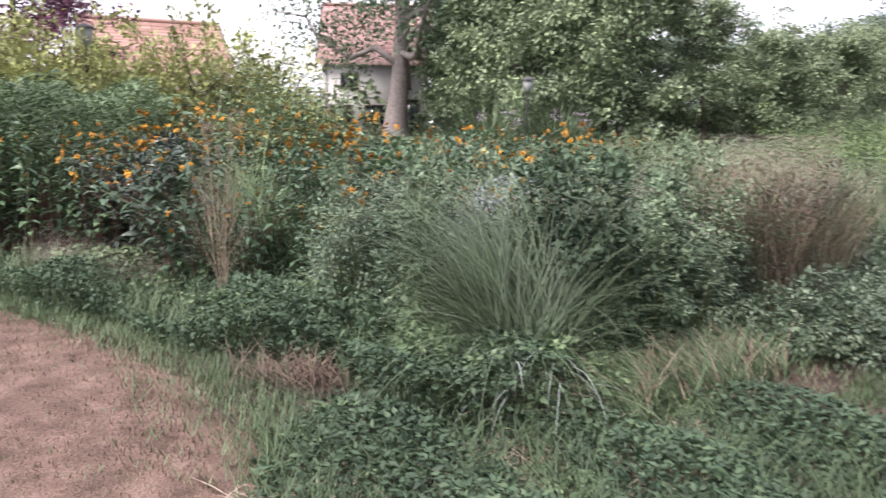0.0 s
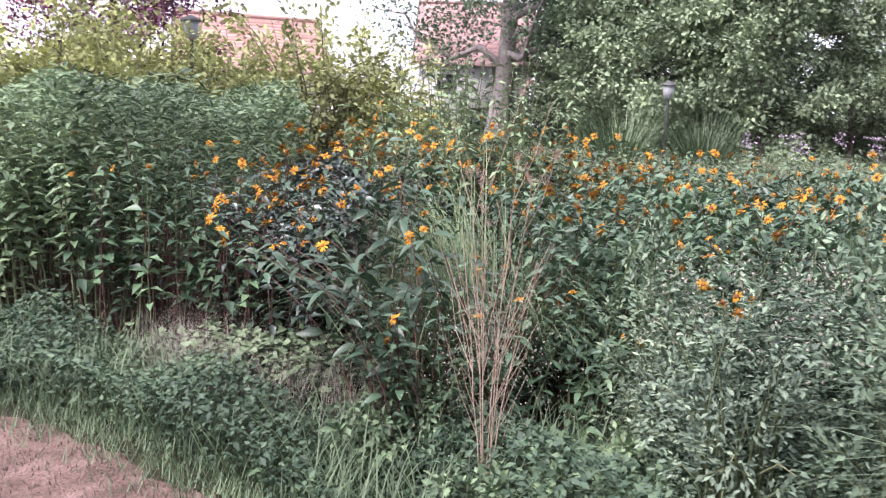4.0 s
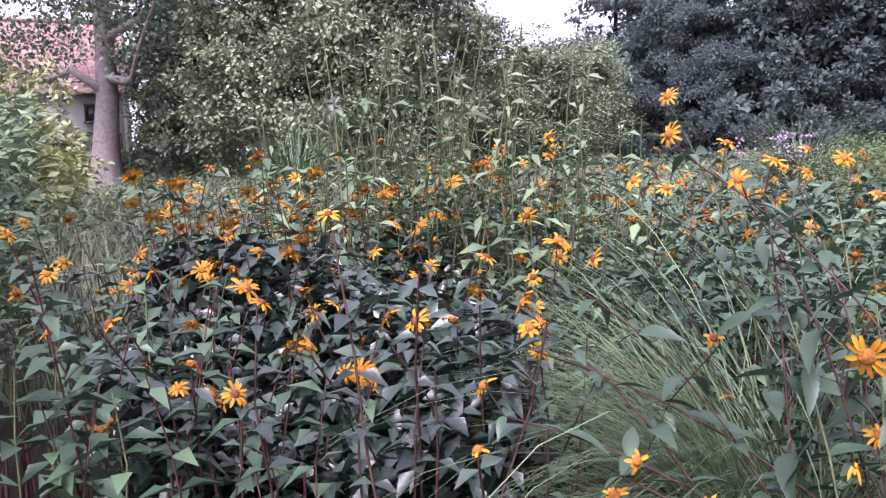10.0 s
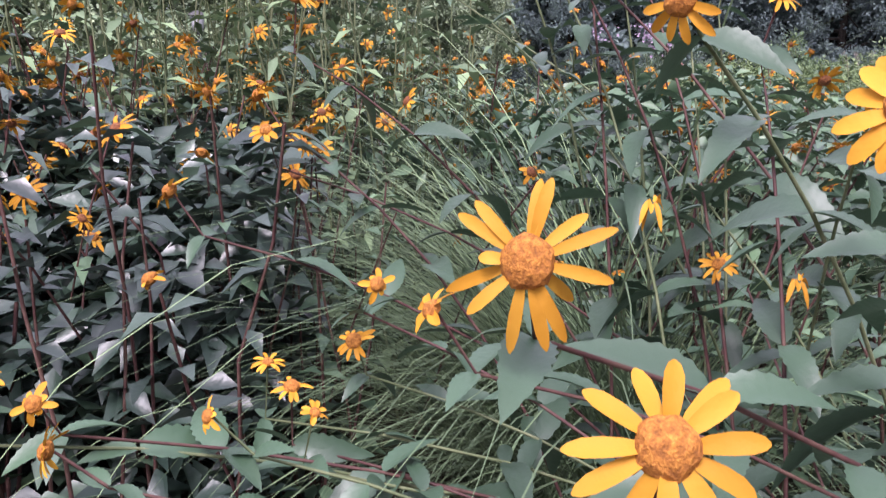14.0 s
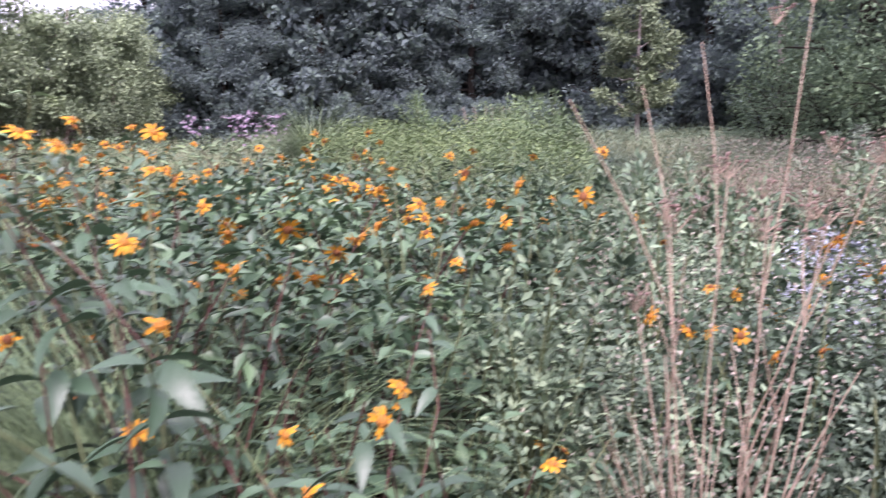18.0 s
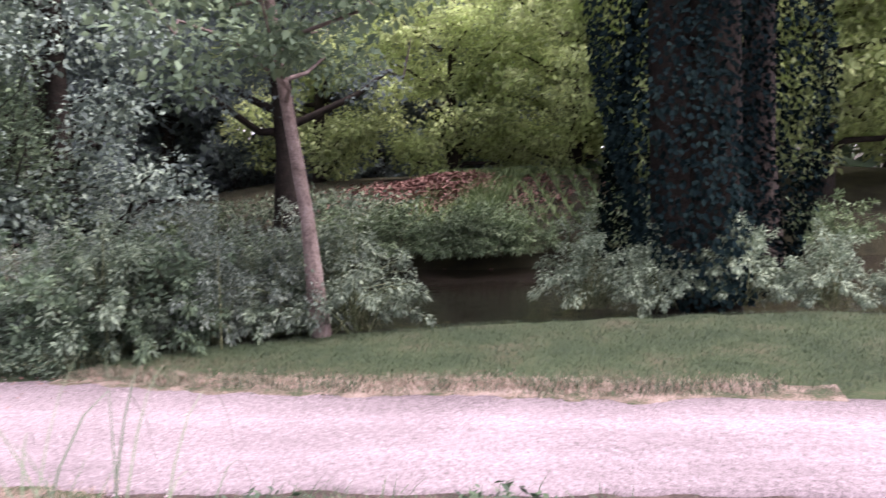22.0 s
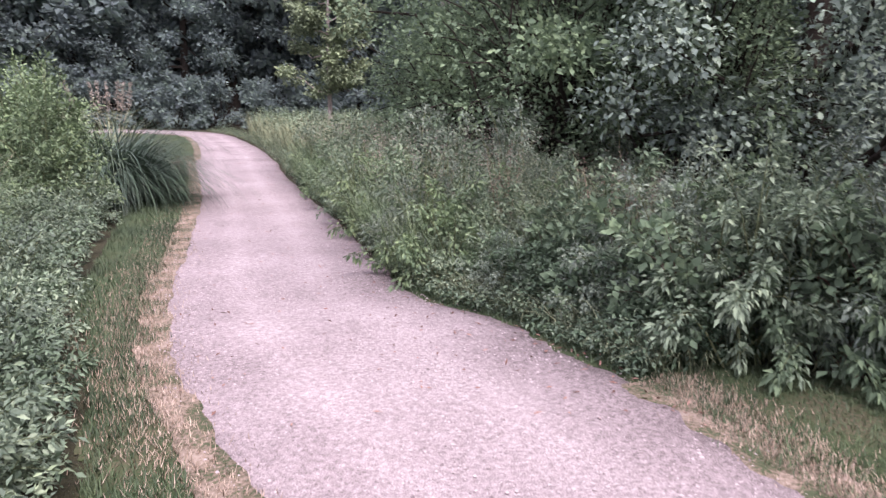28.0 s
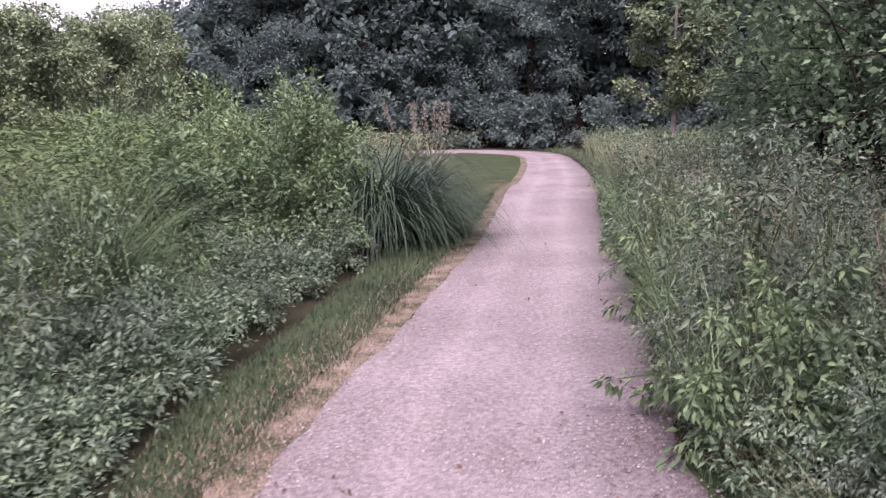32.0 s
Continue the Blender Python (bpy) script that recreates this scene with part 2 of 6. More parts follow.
L_TALL = leaf_material("tall_leaf", (0.06, 0.105, 0.047), (0.14, 0.208, 0.1), (0.26, 0.32, 0.172), 0.45, 0.35, 0.5, tone=(1.0, 1.0, 1.1))
L_NETTLE = leaf_material("nettle_leaf", (0.0225, 0.045, 0.018), (0.054, 0.09, 0.0405), (0.099, 0.135, 0.0675), 0.5, 0.22, 0.5)
L_GREY = leaf_material("grey_green_leaf", (0.048, 0.078, 0.04), (0.118, 0.164, 0.085), (0.28, 0.315, 0.205), 0.5, 0.2, 0.6)
L_MINT = leaf_material("mint_leaf", (0.03, 0.055, 0.028), (0.078, 0.115, 0.058), (0.2, 0.235, 0.15), 0.5, 0.2, 0.6)
L_BUSH = leaf_material("bush_leaf", (0.085, 0.125, 0.062), (0.185, 0.245, 0.128), (0.36, 0.405, 0.26), 0.5, 0.4, 0.5)
L_GREYBUSH = leaf_material("grey_bush_leaf", (0.08, 0.115, 0.064), (0.18, 0.225, 0.135), (0.36, 0.39, 0.28), 0.5, 0.4, 0.5)
L_WHITE = leaf_material("white_felted_leaf", (0.16, 0.18, 0.16), (0.27, 0.285, 0.27), (0.38, 0.395, 0.375), 0.7, 0.1, 0.3)
L_PALEBLADE = leaf_material("pale_striped_blade", (0.14, 0.165, 0.12), (0.24, 0.265, 0.2), (0.38, 0.4, 0.33), 0.5, 0.2, 0.5)
L_LIME = leaf_material("lime_leaf", (0.0628, 0.108, 0.0269), (0.116, 0.17, 0.0538), (0.197, 0.233, 0.0897), 0.5, 0.3)
L_GRASS = leaf_material("grass_blade", (0.055, 0.0935, 0.033), (0.105, 0.154, 0.0605), (0.198, 0.237, 0.127), 0.45, 0.25, 0.5)
L_DARKGRASS = leaf_material("dark_grass_blade", (0.028, 0.052, 0.028), (0.052, 0.088, 0.046), (0.105, 0.14, 0.085), 0.4, 0.2, 0.5)
L_VERGE = leaf_material("verge_blade", (0.043, 0.066, 0.028), (0.057, 0.086, 0.036), (0.09, 0.115, 0.052), 0.5, 0.2, 0.4)
L_HERB = leaf_material("herb_leaf", (0.05, 0.085, 0.038), (0.132, 0.192, 0.092), (0.3, 0.345, 0.205), 0.5, 0.22, 0.6)
# far foliage: aerial haze is mixed into the colour, paler and bluer
L_FAR = leaf_material("hazed_far_leaf", (0.118, 0.152, 0.133), (0.169, 0.212, 0.187), (0.237, 0.28, 0.242), 0.7, 0.1, 0.2)
L_MEADOW = leaf_material("meadow_blade", (0.108, 0.144, 0.06), (0.192, 0.216, 0.102), (0.312, 0.3, 0.168), 0.55, 0.3, 0.4)
L_BROWN = leaf_material("brown_grass", (0.10, 0.072, 0.056), (0.17, 0.125, 0.098), (0.25, 0.195, 0.155), 0.6, 0.15, 0.2, tone=(1, 1, 1))
# wood foliage: bluish distance haze put into the colour, contrast flattened to suit
L_WOOD = leaf_material("hazed_wood_leaf", (0.185, 0.23, 0.19), (0.172, 0.214, 0.168), (0.18, 0.226, 0.175), 0.8, 0.95, 0.08, tone=(0.98, 1.0, 1.2))
L_NORTH = leaf_material("pale_tree_leaf", (0.127, 0.171, 0.0822), (0.228, 0.285, 0.133), (0.354, 0.399, 0.215), 0.6, 0.3, 0.3)
L_MID = leaf_material("tree_leaf", (0.075, 0.118, 0.055), (0.145, 0.205, 0.1), (0.245, 0.305, 0.165), 0.65, 0.6, 0.2)
L_SILVER = leaf_material("silver_tree_leaf", (0.12, 0.175, 0.105), (0.23, 0.295, 0.19), (0.4, 0.46, 0.32), 0.62, 0.2, 0.3)
# far-bank trees: sunshine is put into this bright yellow-green colour
L_SUNLIT = leaf_material("sunlit_leaf", (0.28, 0.36, 0.14), (0.41, 0.49, 0.22), (0.58, 0.63, 0.36), 0.6, 0.9, 0.2, tone=(1, 1, 1))
L_HEDGE = leaf_material("yellow_hedge_leaf", (0.224, 0.258, 0.101), (0.414, 0.437, 0.19), (0.627, 0.616, 0.314), 0.55, 0.2, tone=(1, 1, 1))
L_PURPLE = leaf_material("purple_leaf", (0.09, 0.03, 0.055), (0.16, 0.06, 0.10), (0.24, 0.11, 0.16), 0.5, 0.2, tone=(1, 1, 1))
# ivy: matt and near black, the gloom round the trunk put into the colour
L_IVY = leaf_material("shaded_ivy_leaf", (0.003, 0.008, 0.007), (0.007, 0.015, 0.012), (0.014, 0.024, 0.02), 0.7, 0.0, 0.02)
L_PETAL = leaf_material("yellow_petal", (0.50, 0.22, 0.012), (0.52, 0.24, 0.018), (0.50, 0.265, 0.04), 0.5, 0.2, 0.25, tone=(1, 1, 1))
M_DISC = rough_material("flower_disc", [(0.3, (0.13, 0.045, 0.012)), (0.5, (0.30, 0.115, 0.02)), (0.7, (0.52, 0.23, 0.04))], 300, 0.8, 1.0, 0.002, 900)
M_DISCDARK = rough_material("dark_flower_disc", [(0.3, (0.06, 0.018, 0.01)), (0.5, (0.14, 0.05, 0.02)), (0.7, (0.28, 0.12, 0.03))], 300, 0.8, 1.0, 0.002, 900)
M_LILAC = rough_material("lilac_flower", [(0.3, (0.193, 0.132, 0.209)), (0.5, (0.275, 0.209, 0.286)), (0.7, (0.341, 0.286, 0.352))], 30, 0.8, 0.3, 0.004, vary=0.4)
M_PLASTER = rough_material("white_plaster", [(0.3, (0.528, 0.504, 0.496)), (0.5, (0.608, 0.592, 0.584)), (0.7, (0.656, 0.640, 0.640))], 1.2, 0.9, 0.2, 0.01, 30)
M_TILE = rough_material("red_roof_tile", [(0.25, (0.25, 0.15, 0.125)), (0.5, (0.33, 0.205, 0.175)), (0.75, (0.4, 0.26, 0.225))], 2, 0.8, 0.3, 0.01, 30, vary=0.4)
M_TILE2 = rough_material("pink_roof_tile", [(0.25, (0.29, 0.175, 0.165)), (0.5, (0.37, 0.24, 0.23)), (0.75, (0.43, 0.30, 0.285))], 2, 0.8, 0.3, 0.01, 30, vary=0.4)
M_FRAME = rough_material("dark_timber", [(0.3, (0.06, 0.045, 0.04)), (0.5, (0.12, 0.09, 0.08)), (0.7, (0.18, 0.14, 0.12))], 6, 0.7)
M_METAL = rough_material("dark_lamp_metal", [(0.3, (0.03, 0.03, 0.03)), (0.5, (0.06, 0.06, 0.06)), (0.7, (0.1, 0.1, 0.1))], 20, 0.5)
M_LAMPGLASS = rough_material("milky_lamp_glass", [(0.3, (0.26, 0.27, 0.27)), (0.7, (0.36, 0.37, 0.37))], 5, 0.3, 0.05)
M_GLASS, _n, _l, _p = node_material("window_glass")
_p.inputs["Base Color"].default_value = (0.05, 0.06, 0.07, 1)
_p.inputs["Roughness"].default_value = 0.08
M_WATER, _n, _l, _p = node_material("stream_water")
_p.inputs["Base Color"].default_value = (0.022, 0.019, 0.014, 1)
_p.inputs["Roughness"].default_value = 0.07
_p.inputs["IOR"].default_value = 1.33
_g, _w1 = _n.new("ShaderNodeNewGeometry"), _n.new("ShaderNodeTexNoise")
_w1.inputs["Scale"].default_value, _w1.inputs["Detail"].default_value = 5.0, 4
_l.new(_g.outputs["Position"], _w1.inputs["Vector"])
_b = _n.new("ShaderNodeBump")
_b.inputs["Strength"].default_value, _b.inputs["Distance"].default_value = 0.25, 0.03
_l.new(_w1.outputs["Fac"], _b.inputs["Height"])
_l.new(_b.outputs[0], _p.inputs["Normal"])


# ---------------------------------------------------------------- mesh tools
rng = np.random.default_rng(7)


def unit(a):
    return a / np.maximum(np.linalg.norm(a, axis=-1, keepdims=True), 1e-9)


def mesh_of(name, V, F, material, smooth=False):
    """A mesh from an array of vertices and an array of triangles or quads."""
    V, F = np.asarray(V, np.float32).reshape(-1, 3), np.asarray(F, np.int32)
    me = bpy.data.meshes.new(name)
    k = F.shape[1]
    me.vertices.add(len(V))
    me.vertices.foreach_set("co", V.ravel())
    me.loops.add(F.size)
    me.loops.foreach_set("vertex_index", F.ravel())
    me.polygons.add(len(F))
    me.polygons.foreach_set("loop_start", np.arange(0, F.size, k, dtype=np.int32))
    if smooth:
        me.polygons.foreach_set("use_smooth", np.ones(len(F), bool))
    me.materials.append(material)
    me.update(calc_edges=True)
    me.validate()
    return me


def join(*pieces):
    """Several (V, F) of triangles into one."""
    vs, fs, n = [], [], 0
    for V, F in pieces:
        vs.append(V)
        fs.append(F + n)
        n += len(V)
    return np.concatenate(vs), np.concatenate(fs)


def quads_to_tris(F):
    return np.concatenate([F[:, [0, 1, 2]], F[:, [0, 2, 3]]])


def part(name, geo, material, parent=None, label="", smooth=False):
    me = geo if isinstance(geo, bpy.types.Mesh) else mesh_of(name, geo[0], geo[1], material, smooth)
    ob = new(name, me)
    if parent is not None:
        ob.parent = parent
    if label:
        ob["label"] = label
    return ob


def leaves(P, D, N, L, W, droop=0.25, fold=0.25):
    """Folded pointed leaves: base, two sides, midrib and tip."""
    n = len(P)
    D, L, W = unit(D), np.broadcast_to(L, n)[:, None], np.broadcast_to(W, n)[:, None]
    S = unit(np.cross(D, N))
    U = unit(np.cross(S, D))
    down = np.array([0, 0, -1.0]) * droop * L
    mid = P + D * L * 0.45 + down * 0.2
    V = np.stack([P, mid + S * W * 0.5 + U * W * fold, mid - U * W * 0.05, mid - S * W * 0.5 + U * W * fold, P + D * L + down], 1)
    F = np.array([[0, 1, 2], [0, 2, 3], [1, 4, 2], [2, 4, 3]])
    return V.reshape(-1, 3), (F[None] + 5 * np.arange(n)[:, None, None]).reshape(-1, 3)


def diamonds(P, D, N, L, W):
    """The cheapest leaf: two triangles bent along the middle."""
    n = len(P)
    D, L, W = unit(D), np.broadcast_to(L, n)[:, None], np.broadcast_to(W, n)[:, None]
    S = unit(np.cross(D, N))
    U = unit(np.cross(S, D))
    m = P + D * L * 0.45
    V = np.stack([P, m + S * W * 0.5 + U * W * 0.18, P + D * L, m - S * W * 0.5 + U * W * 0.18], 1)
    F = np.array([[0, 1, 2], [0, 2, 3]])
    return V.reshape(-1, 3), (F[None] + 4 * np.arange(n)[:, None, None]).reshape(-1, 3)


def toothed(P, D, N, L, W, droop=0.3, teeth=6):
    """Large leaves seen close: a toothed outline over a sunken midrib."""
    n = len(P)
    D, L, W = unit(D), np.broadcast_to(L, n)[:, None], np.broadcast_to(W, n)[:, None]
    S = unit(np.cross(D, N))
    U = unit(np.cross(S, D))
    s = np.linspace(0.02, 1, 2 * teeth)
    wide = (np.sin(np.pi * s ** 0.72) ** 0.85) * (1 + 0.07 * np.where(np.arange(2 * teeth) % 2, 1, -1))
    wide[-1] = 0.01
    rows = []
    for k, t in enumerate(s):
        c = P + D * L * t - np.array([0, 0, 1.0]) * droop * L * t * t
        w = W * 0.5 * wide[k]
        rows += [c + S * w + U * w * 0.35, c, c - S * w + U * w * 0.35]
    V = np.stack(rows, 1)
    q = []
    for k in range(2 * teeth - 1):
        a = 3 * k
        q += [[a, a + 3, a + 4, a + 1], [a + 1, a + 4, a + 5, a + 2]]
    F = quads_to_tris(np.array(q))
    return V.reshape(-1, 3), (F[None] + 6 * teeth * np.arange(n)[:, None, None]).reshape(-1, 3)


def blades(P, az, lean0, lean1, L, W, seg=5, power=1.0):
    """Grass blades that rise from P, leaning from lean0 at the foot to lean1 at the tip, towards az."""
    n = len(P)
    az, L, W = np.broadcast_to(az, n), np.broadcast_to(L, n), np.broadcast_to(W, n)
    lean0, lean1 = np.broadcast_to(lean0, n), np.broadcast_to(lean1, n)
    H = np.stack([np.cos(az), np.sin(az), 0 * az], 1)
    S = np.stack([-np.sin(az), np.cos(az), 0 * az], 1)
    c, rows = P.copy(), []
    for k in range(seg + 1):
        t = k / seg
        w = (W * (0.75 + 0.25 * math.sin(3 * t)) * (1 - t ** 2.2) * 0.5)[:, None] + 0.0004
        rows += [c + S * w, c - S * w]
        a = lean0 + (lean1 - lean0) * (t + 0.5 / seg) ** power
        c = c + (L / seg)[:, None] * (H * np.sin(a)[:, None] + np.array([0, 0, 1.0]) * np.cos(a)[:, None])
    V = np.stack(rows, 1)
    q = np.array([[2 * k, 2 * k + 1, 2 * k + 3, 2 * k + 2] for k in range(seg)])
    F = quads_to_tris(q)
    return V.reshape(-1, 3), (F[None] + 2 * (seg + 1) * np.arange(n)[:, None, None]).reshape(-1, 3)


def tubes(C, R, sides=5):
    """Stems and limbs: C is (n, k, 3) centre lines, R is (n, k) radii."""
    C, R = np.asarray(C, float), np.asarray(R, float)
    n, k, _ = C.shape
    T = unit(np.gradient(C, axis=1))
    ref = np.where(np.abs(T[..., 2:3]) > 0.9, np.array([1.0, 0, 0]), np.array([0, 0, 1.0]))
    A = unit(np.cross(T, ref))
    B = np.cross(T, A)
    ang = np.arange(sides) * 2 * np.pi / sides
    V = C[:, :, None] + R[:, :, None, None] * (A[:, :, None] * np.cos(ang)[:, None] + B[:, :, None] * np.sin(ang)[:, None])
    q = [[i * sides + j, i * sides + (j + 1) % sides, (i + 1) * sides + (j + 1) % sides, (i + 1) * sides + j] for i in range(k - 1) for j in range(sides)]
    F = quads_to_tris(np.array(q))
    return V.reshape(-1, 3), (F[None] + k * sides * np.arange(n)[:, None, None]).reshape(-1, 3)


def rand_dirs(n, up=0.0):
    d = rng.normal(size=(n, 3))
    d[:, 2] += up
    return unit(d)


def flat_dirs(az, tilt):
    return np.stack([np.cos(az) * np.cos(tilt), np.sin(az) * np.cos(tilt), np.sin(tilt)], 1)


# ---------------------------------------------------------------- ground, stream, path
def curve(points, n):
    """A smooth line through the points, n samples."""
    p = np.array(points, float)
    p = np.vstack([2 * p[0] - p[1], p, 2 * p[-1] - p[-2]])
    t = np.linspace(0, len(points) - 1 - 1e-6, n)
    i, f = t.astype(int), (t % 1)[:, None]
    a, b, c, d = p[i], p[i + 1], p[i + 2], p[i + 3]
    return 0.5 * (2 * b + (c - a) * f + (2 * a - 5 * b + 4 * c - d) * f ** 2 + (3 * b - a - 3 * c + d) * f ** 3)


def smooth01(a):
    a = np.clip(a, 0, 1)
    return a * a * (3 - 2 * a)


BANK = curve([(0.9, -15.9), (5.3, -8.3), (6.84, -5), (7.5, -3.8), (8.05, -2.1), (8.85, -0.6), (10.5, 1.3), (12.9, 3.3), (17.9, 6.1), (25.9, 8.6), (45.9, 11.1)], 160)


def beyond_bank(x, y):
    """Metres past the near bank of the stream; negative on the path's side."""
    q = np.stack([x, y], -1)
    best, sign = np.full(x.shape, 1e9), np.ones(x.shape)
    for a, b in zip(BANK[:-1], BANK[1:]):
        ab = b - a
        t = np.clip(((q - a) @ ab) / (ab @ ab), 0, 1)
        off = q - a - t[..., None] * ab
        d = np.hypot(off[..., 0], off[..., 1])
        s = np.sign(ab[1] * off[..., 0] - ab[0] * off[..., 1])
        near = d < best
        best, sign = np.where(near, d, best), np.where(near, s, sign)
    return best * sign


def ground_z(x, y):
    d = beyond_bank(x, y)
    wave = 0.015 * np.sin(1.7 * x + 0.6 * y) * np.sin(1.3 * y)
    z = wave - 0.85 * smooth01((d + 0.1) / 0.55)
    z = z + (0.85 + 0.3) * smooth01((d - 5.9) / 0.9) + 0.75 * smooth01((d - 7.0) / 5.0)
    return z


gx = np.concatenate([[-900, -300, -120, -60, -30], np.arange(-16, 34, 0.36), [40, 50, 80, 150, 320, 900]])
gy = np.concatenate([[-900, -300, -120, -60, -30], np.arange(-14, 34, 0.36), [40, 50, 80, 150, 320, 900]])
GX, GY = np.meshgrid(gx, gy, indexing="ij")
inner = (GX > -1) & (GX < 50) & (GY > -20) & (GY < 30)
GZ = np.zeros_like(GX)
GZ[inner] = ground_z(GX[inner], GY[inner])
nx, ny = GX.shape
idx = np.arange(nx * ny).reshape(nx, ny)
quads = np.stack([idx[:-1, :-1], idx[1:, :-1], idx[1:, 1:], idx[:-1, 1:]], -1).reshape(-1, 4)
ground = new("ground", mesh_of("ground", np.stack([GX, GY, GZ], -1), quads, M_SOIL, True))
tagged(ground, "dark earth ground under the meadow", "ground", kind="structure")


def strip(name, left, right, across, z, material, label, jag=0.0, drop=0.012):
    """A sheet laid between two edge lines."""
    n = len(left)
    s = np.concatenate([[0], np.linspace(0.012, 0.988, across - 2), [1]])
    wob = jag * np.convolve(rng.normal(size=n + 4), np.ones(5) / 2.2, "valid")[:, None]
    wob2 = jag * np.convolve(rng.normal(size=n + 4), np.ones(5) / 2.2, "valid")[:, None]
    out = unit(right - left)
    left, right = left - out * wob, right + out * wob2
    XY = left[:, None] * (1 - s)[None, :, None] + right[:, None] * s[None, :, None]
    Z = z + 0.006 * np.sin(3.1 * XY[..., 0]) * np.sin(2.7 * XY[..., 1])
    Z[:, [0, -1]] -= drop
    k = np.arange(n * across).reshape(n, across)
    Q = np.stack([k[:-1, :-1], k[:-1, 1:], k[1:, 1:], k[1:, :-1]], -1).reshape(-1, 4)
    ob = new(name, mesh_of(name, np.concatenate([XY, Z[..., None]], -1), Q, material, True))
    att = ob.data.attributes.new("across", "FLOAT", "POINT")
    att.data.foreach_set("value", np.tile(s, n).astype(np.float32))
    return tagged(ob, label, name.split("_")[-1], kind="structure")


RIGHT = curve([(2.1, -7.4), (3.9, -4.2), (4.99, -2.45), (5.55, -1.38), (5.99, -0.79), (6.42, -0.02), (6.9, 0.7), (7.57, 1.49), (8.01, 2.16), (8.4, 2.85),
               (8.72, 3.75), (9.5, 4.65), (10.75, 6.05), (12.5, 8.1), (15.1, 11.05), (19, 15.4), (23.4, 20.8), (26.9, 25.6), (28.4, 29.6), (27.9, 34.1)], 420)
LEFT = curve([(0.3, -6.3), (2.6, -3.3), (3.74, -1.7), (4.24, -0.77), (4.72, 0.13), (5.2, 1.1), (5.68, 2.12), (6.28, 3.24), (6.75, 4.05), (7.3, 4.76),
              (7.9, 5.47), (8.9, 6.5), (10.4, 8.13), (12.57, 10.55), (15.8, 14.5), (17.8, 16.6), (22.3, 22.1), (25.2, 26.4), (25.4, 30.1), (23.9, 34.1)], 420)
strip("gravel_path", LEFT, RIGHT, 21, 0.034, M_GRAVEL, "pale pinkish gravel footpath with worn edges", 0.02, 0.05)

SOIL_E = curve([(3.74, -1.7), (4.24, -0.77), (4.72, 0.13), (5.2, 1.1), (5.68, 2.12), (6, 2.7)], 120) + (0.2, -0.12)
SOIL_W = curve([(1.6, -1.2), (1.3, 0.2), (0.6, 1.2), (0.0, 1.9), (1.0, 2.6), (3.0, 3.0)], 120)
bare = strip("bare_soil", SOIL_W, SOIL_E, 10, 0.018, M_EARTH, "dark bare soil with dry litter and sparse weeds", 0.03)
LAWN_N = curve([(-14, 2.9), (-9, 2.7), (-4, 2.55), (-2.2, 2.38), (-1.33, 2.28), (-0.55, 2.0), (0.0, 1.78), (0.54, 1.53), (1.13, 1.15), (1.6, 0.75), (2.0, 0.3), (2.35, -0.2), (2.8, -1.0), (3.4, -2.0)], 200)
LAWN_S = np.stack([LAWN_N[:, 0], np.full(200, -9.5)], 1)
lawn = strip("dry_lawn", LAWN_S, LAWN_N, 24, 0.022, M_DRYSOIL, "parched pinkish-brown lawn cut short", 0.03)

VEG_W = curve([(4.65, 1.6), (4.85, 2), (5.1, 2.4), (5.62, 3.05), (6.2, 3.9), (6.8, 4.85), (7.35, 5.76), (8.1, 6.6), (9.75, 8.6), (11.1, 10.4), (12.67, 12.16), (15.1, 15.7), (19, 21.5), (20.9, 26.1)], 300)
LEFT_V = np.stack([np.interp(np.linspace(0, 1, 300), np.linspace(0, 1, 402 - 118), LEFT[118:402, k]) for k in (0, 1)], 1) + (0.22, -0.16)
strip("grass_verge", VEG_W, LEFT_V, 6, 0.026, M_VERGE, "mown grass verge, brown and dry beside the gravel", 0.04)
RIGHT_V = RIGHT[40:230]
foot = curve([(5.6, -6.3), (6.4, -5.1), (7.1, -4), (7.65, -2.5), (8, -1.7), (8.25, -0.7), (8.35, 0.5), (8.6, 1.5), (8.8, 2.5), (9.1, 3.6)], 190)
strip("bank_lawn", RIGHT_V + (-0.25, 0.15), foot, 8, 0.028, M_VERGE, "short green grass between gravel and stream", 0.04)

strip("dry_edge", LEFT[122:400] + (-0.10, 0.075), LEFT[122:400] + (0.06, -0.04), 4, 0.0365, M_DRYEDGE, "tan dried-out turf fringing the gravel", 0.012, 0.0035)
strip("dry_edge", RIGHT[40:165] + (-0.05, 0.035), RIGHT[40:165] + (0.18, -0.13), 4, 0.0365, M_DRYEDGE, "tan dried-out turf fringing the gravel", 0.03, 0.0035)

far_bank = curve([(0.9, -15.9), (5.3, -8.3), (6.84, -5), (7.5, -3.8), (8.05, -2.1), (8.85, -0.6), (10.5, 1.3), (12.9, 3.3), (17.9, 6.1), (25.9, 8.6), (45.9, 11.1)], 60)
wn_off = np.stack([np.gradient(far_bank[:, 1]), -np.gradient(far_bank[:, 0])], 1)
wn_off = unit(wn_off)
water = strip("stream_water", far_bank - 0.4 * wn_off, far_bank + 6.9 * wn_off, 14, -0.36, M_WATER, "dark still stream water between earthy banks", 0.0, 0.0)


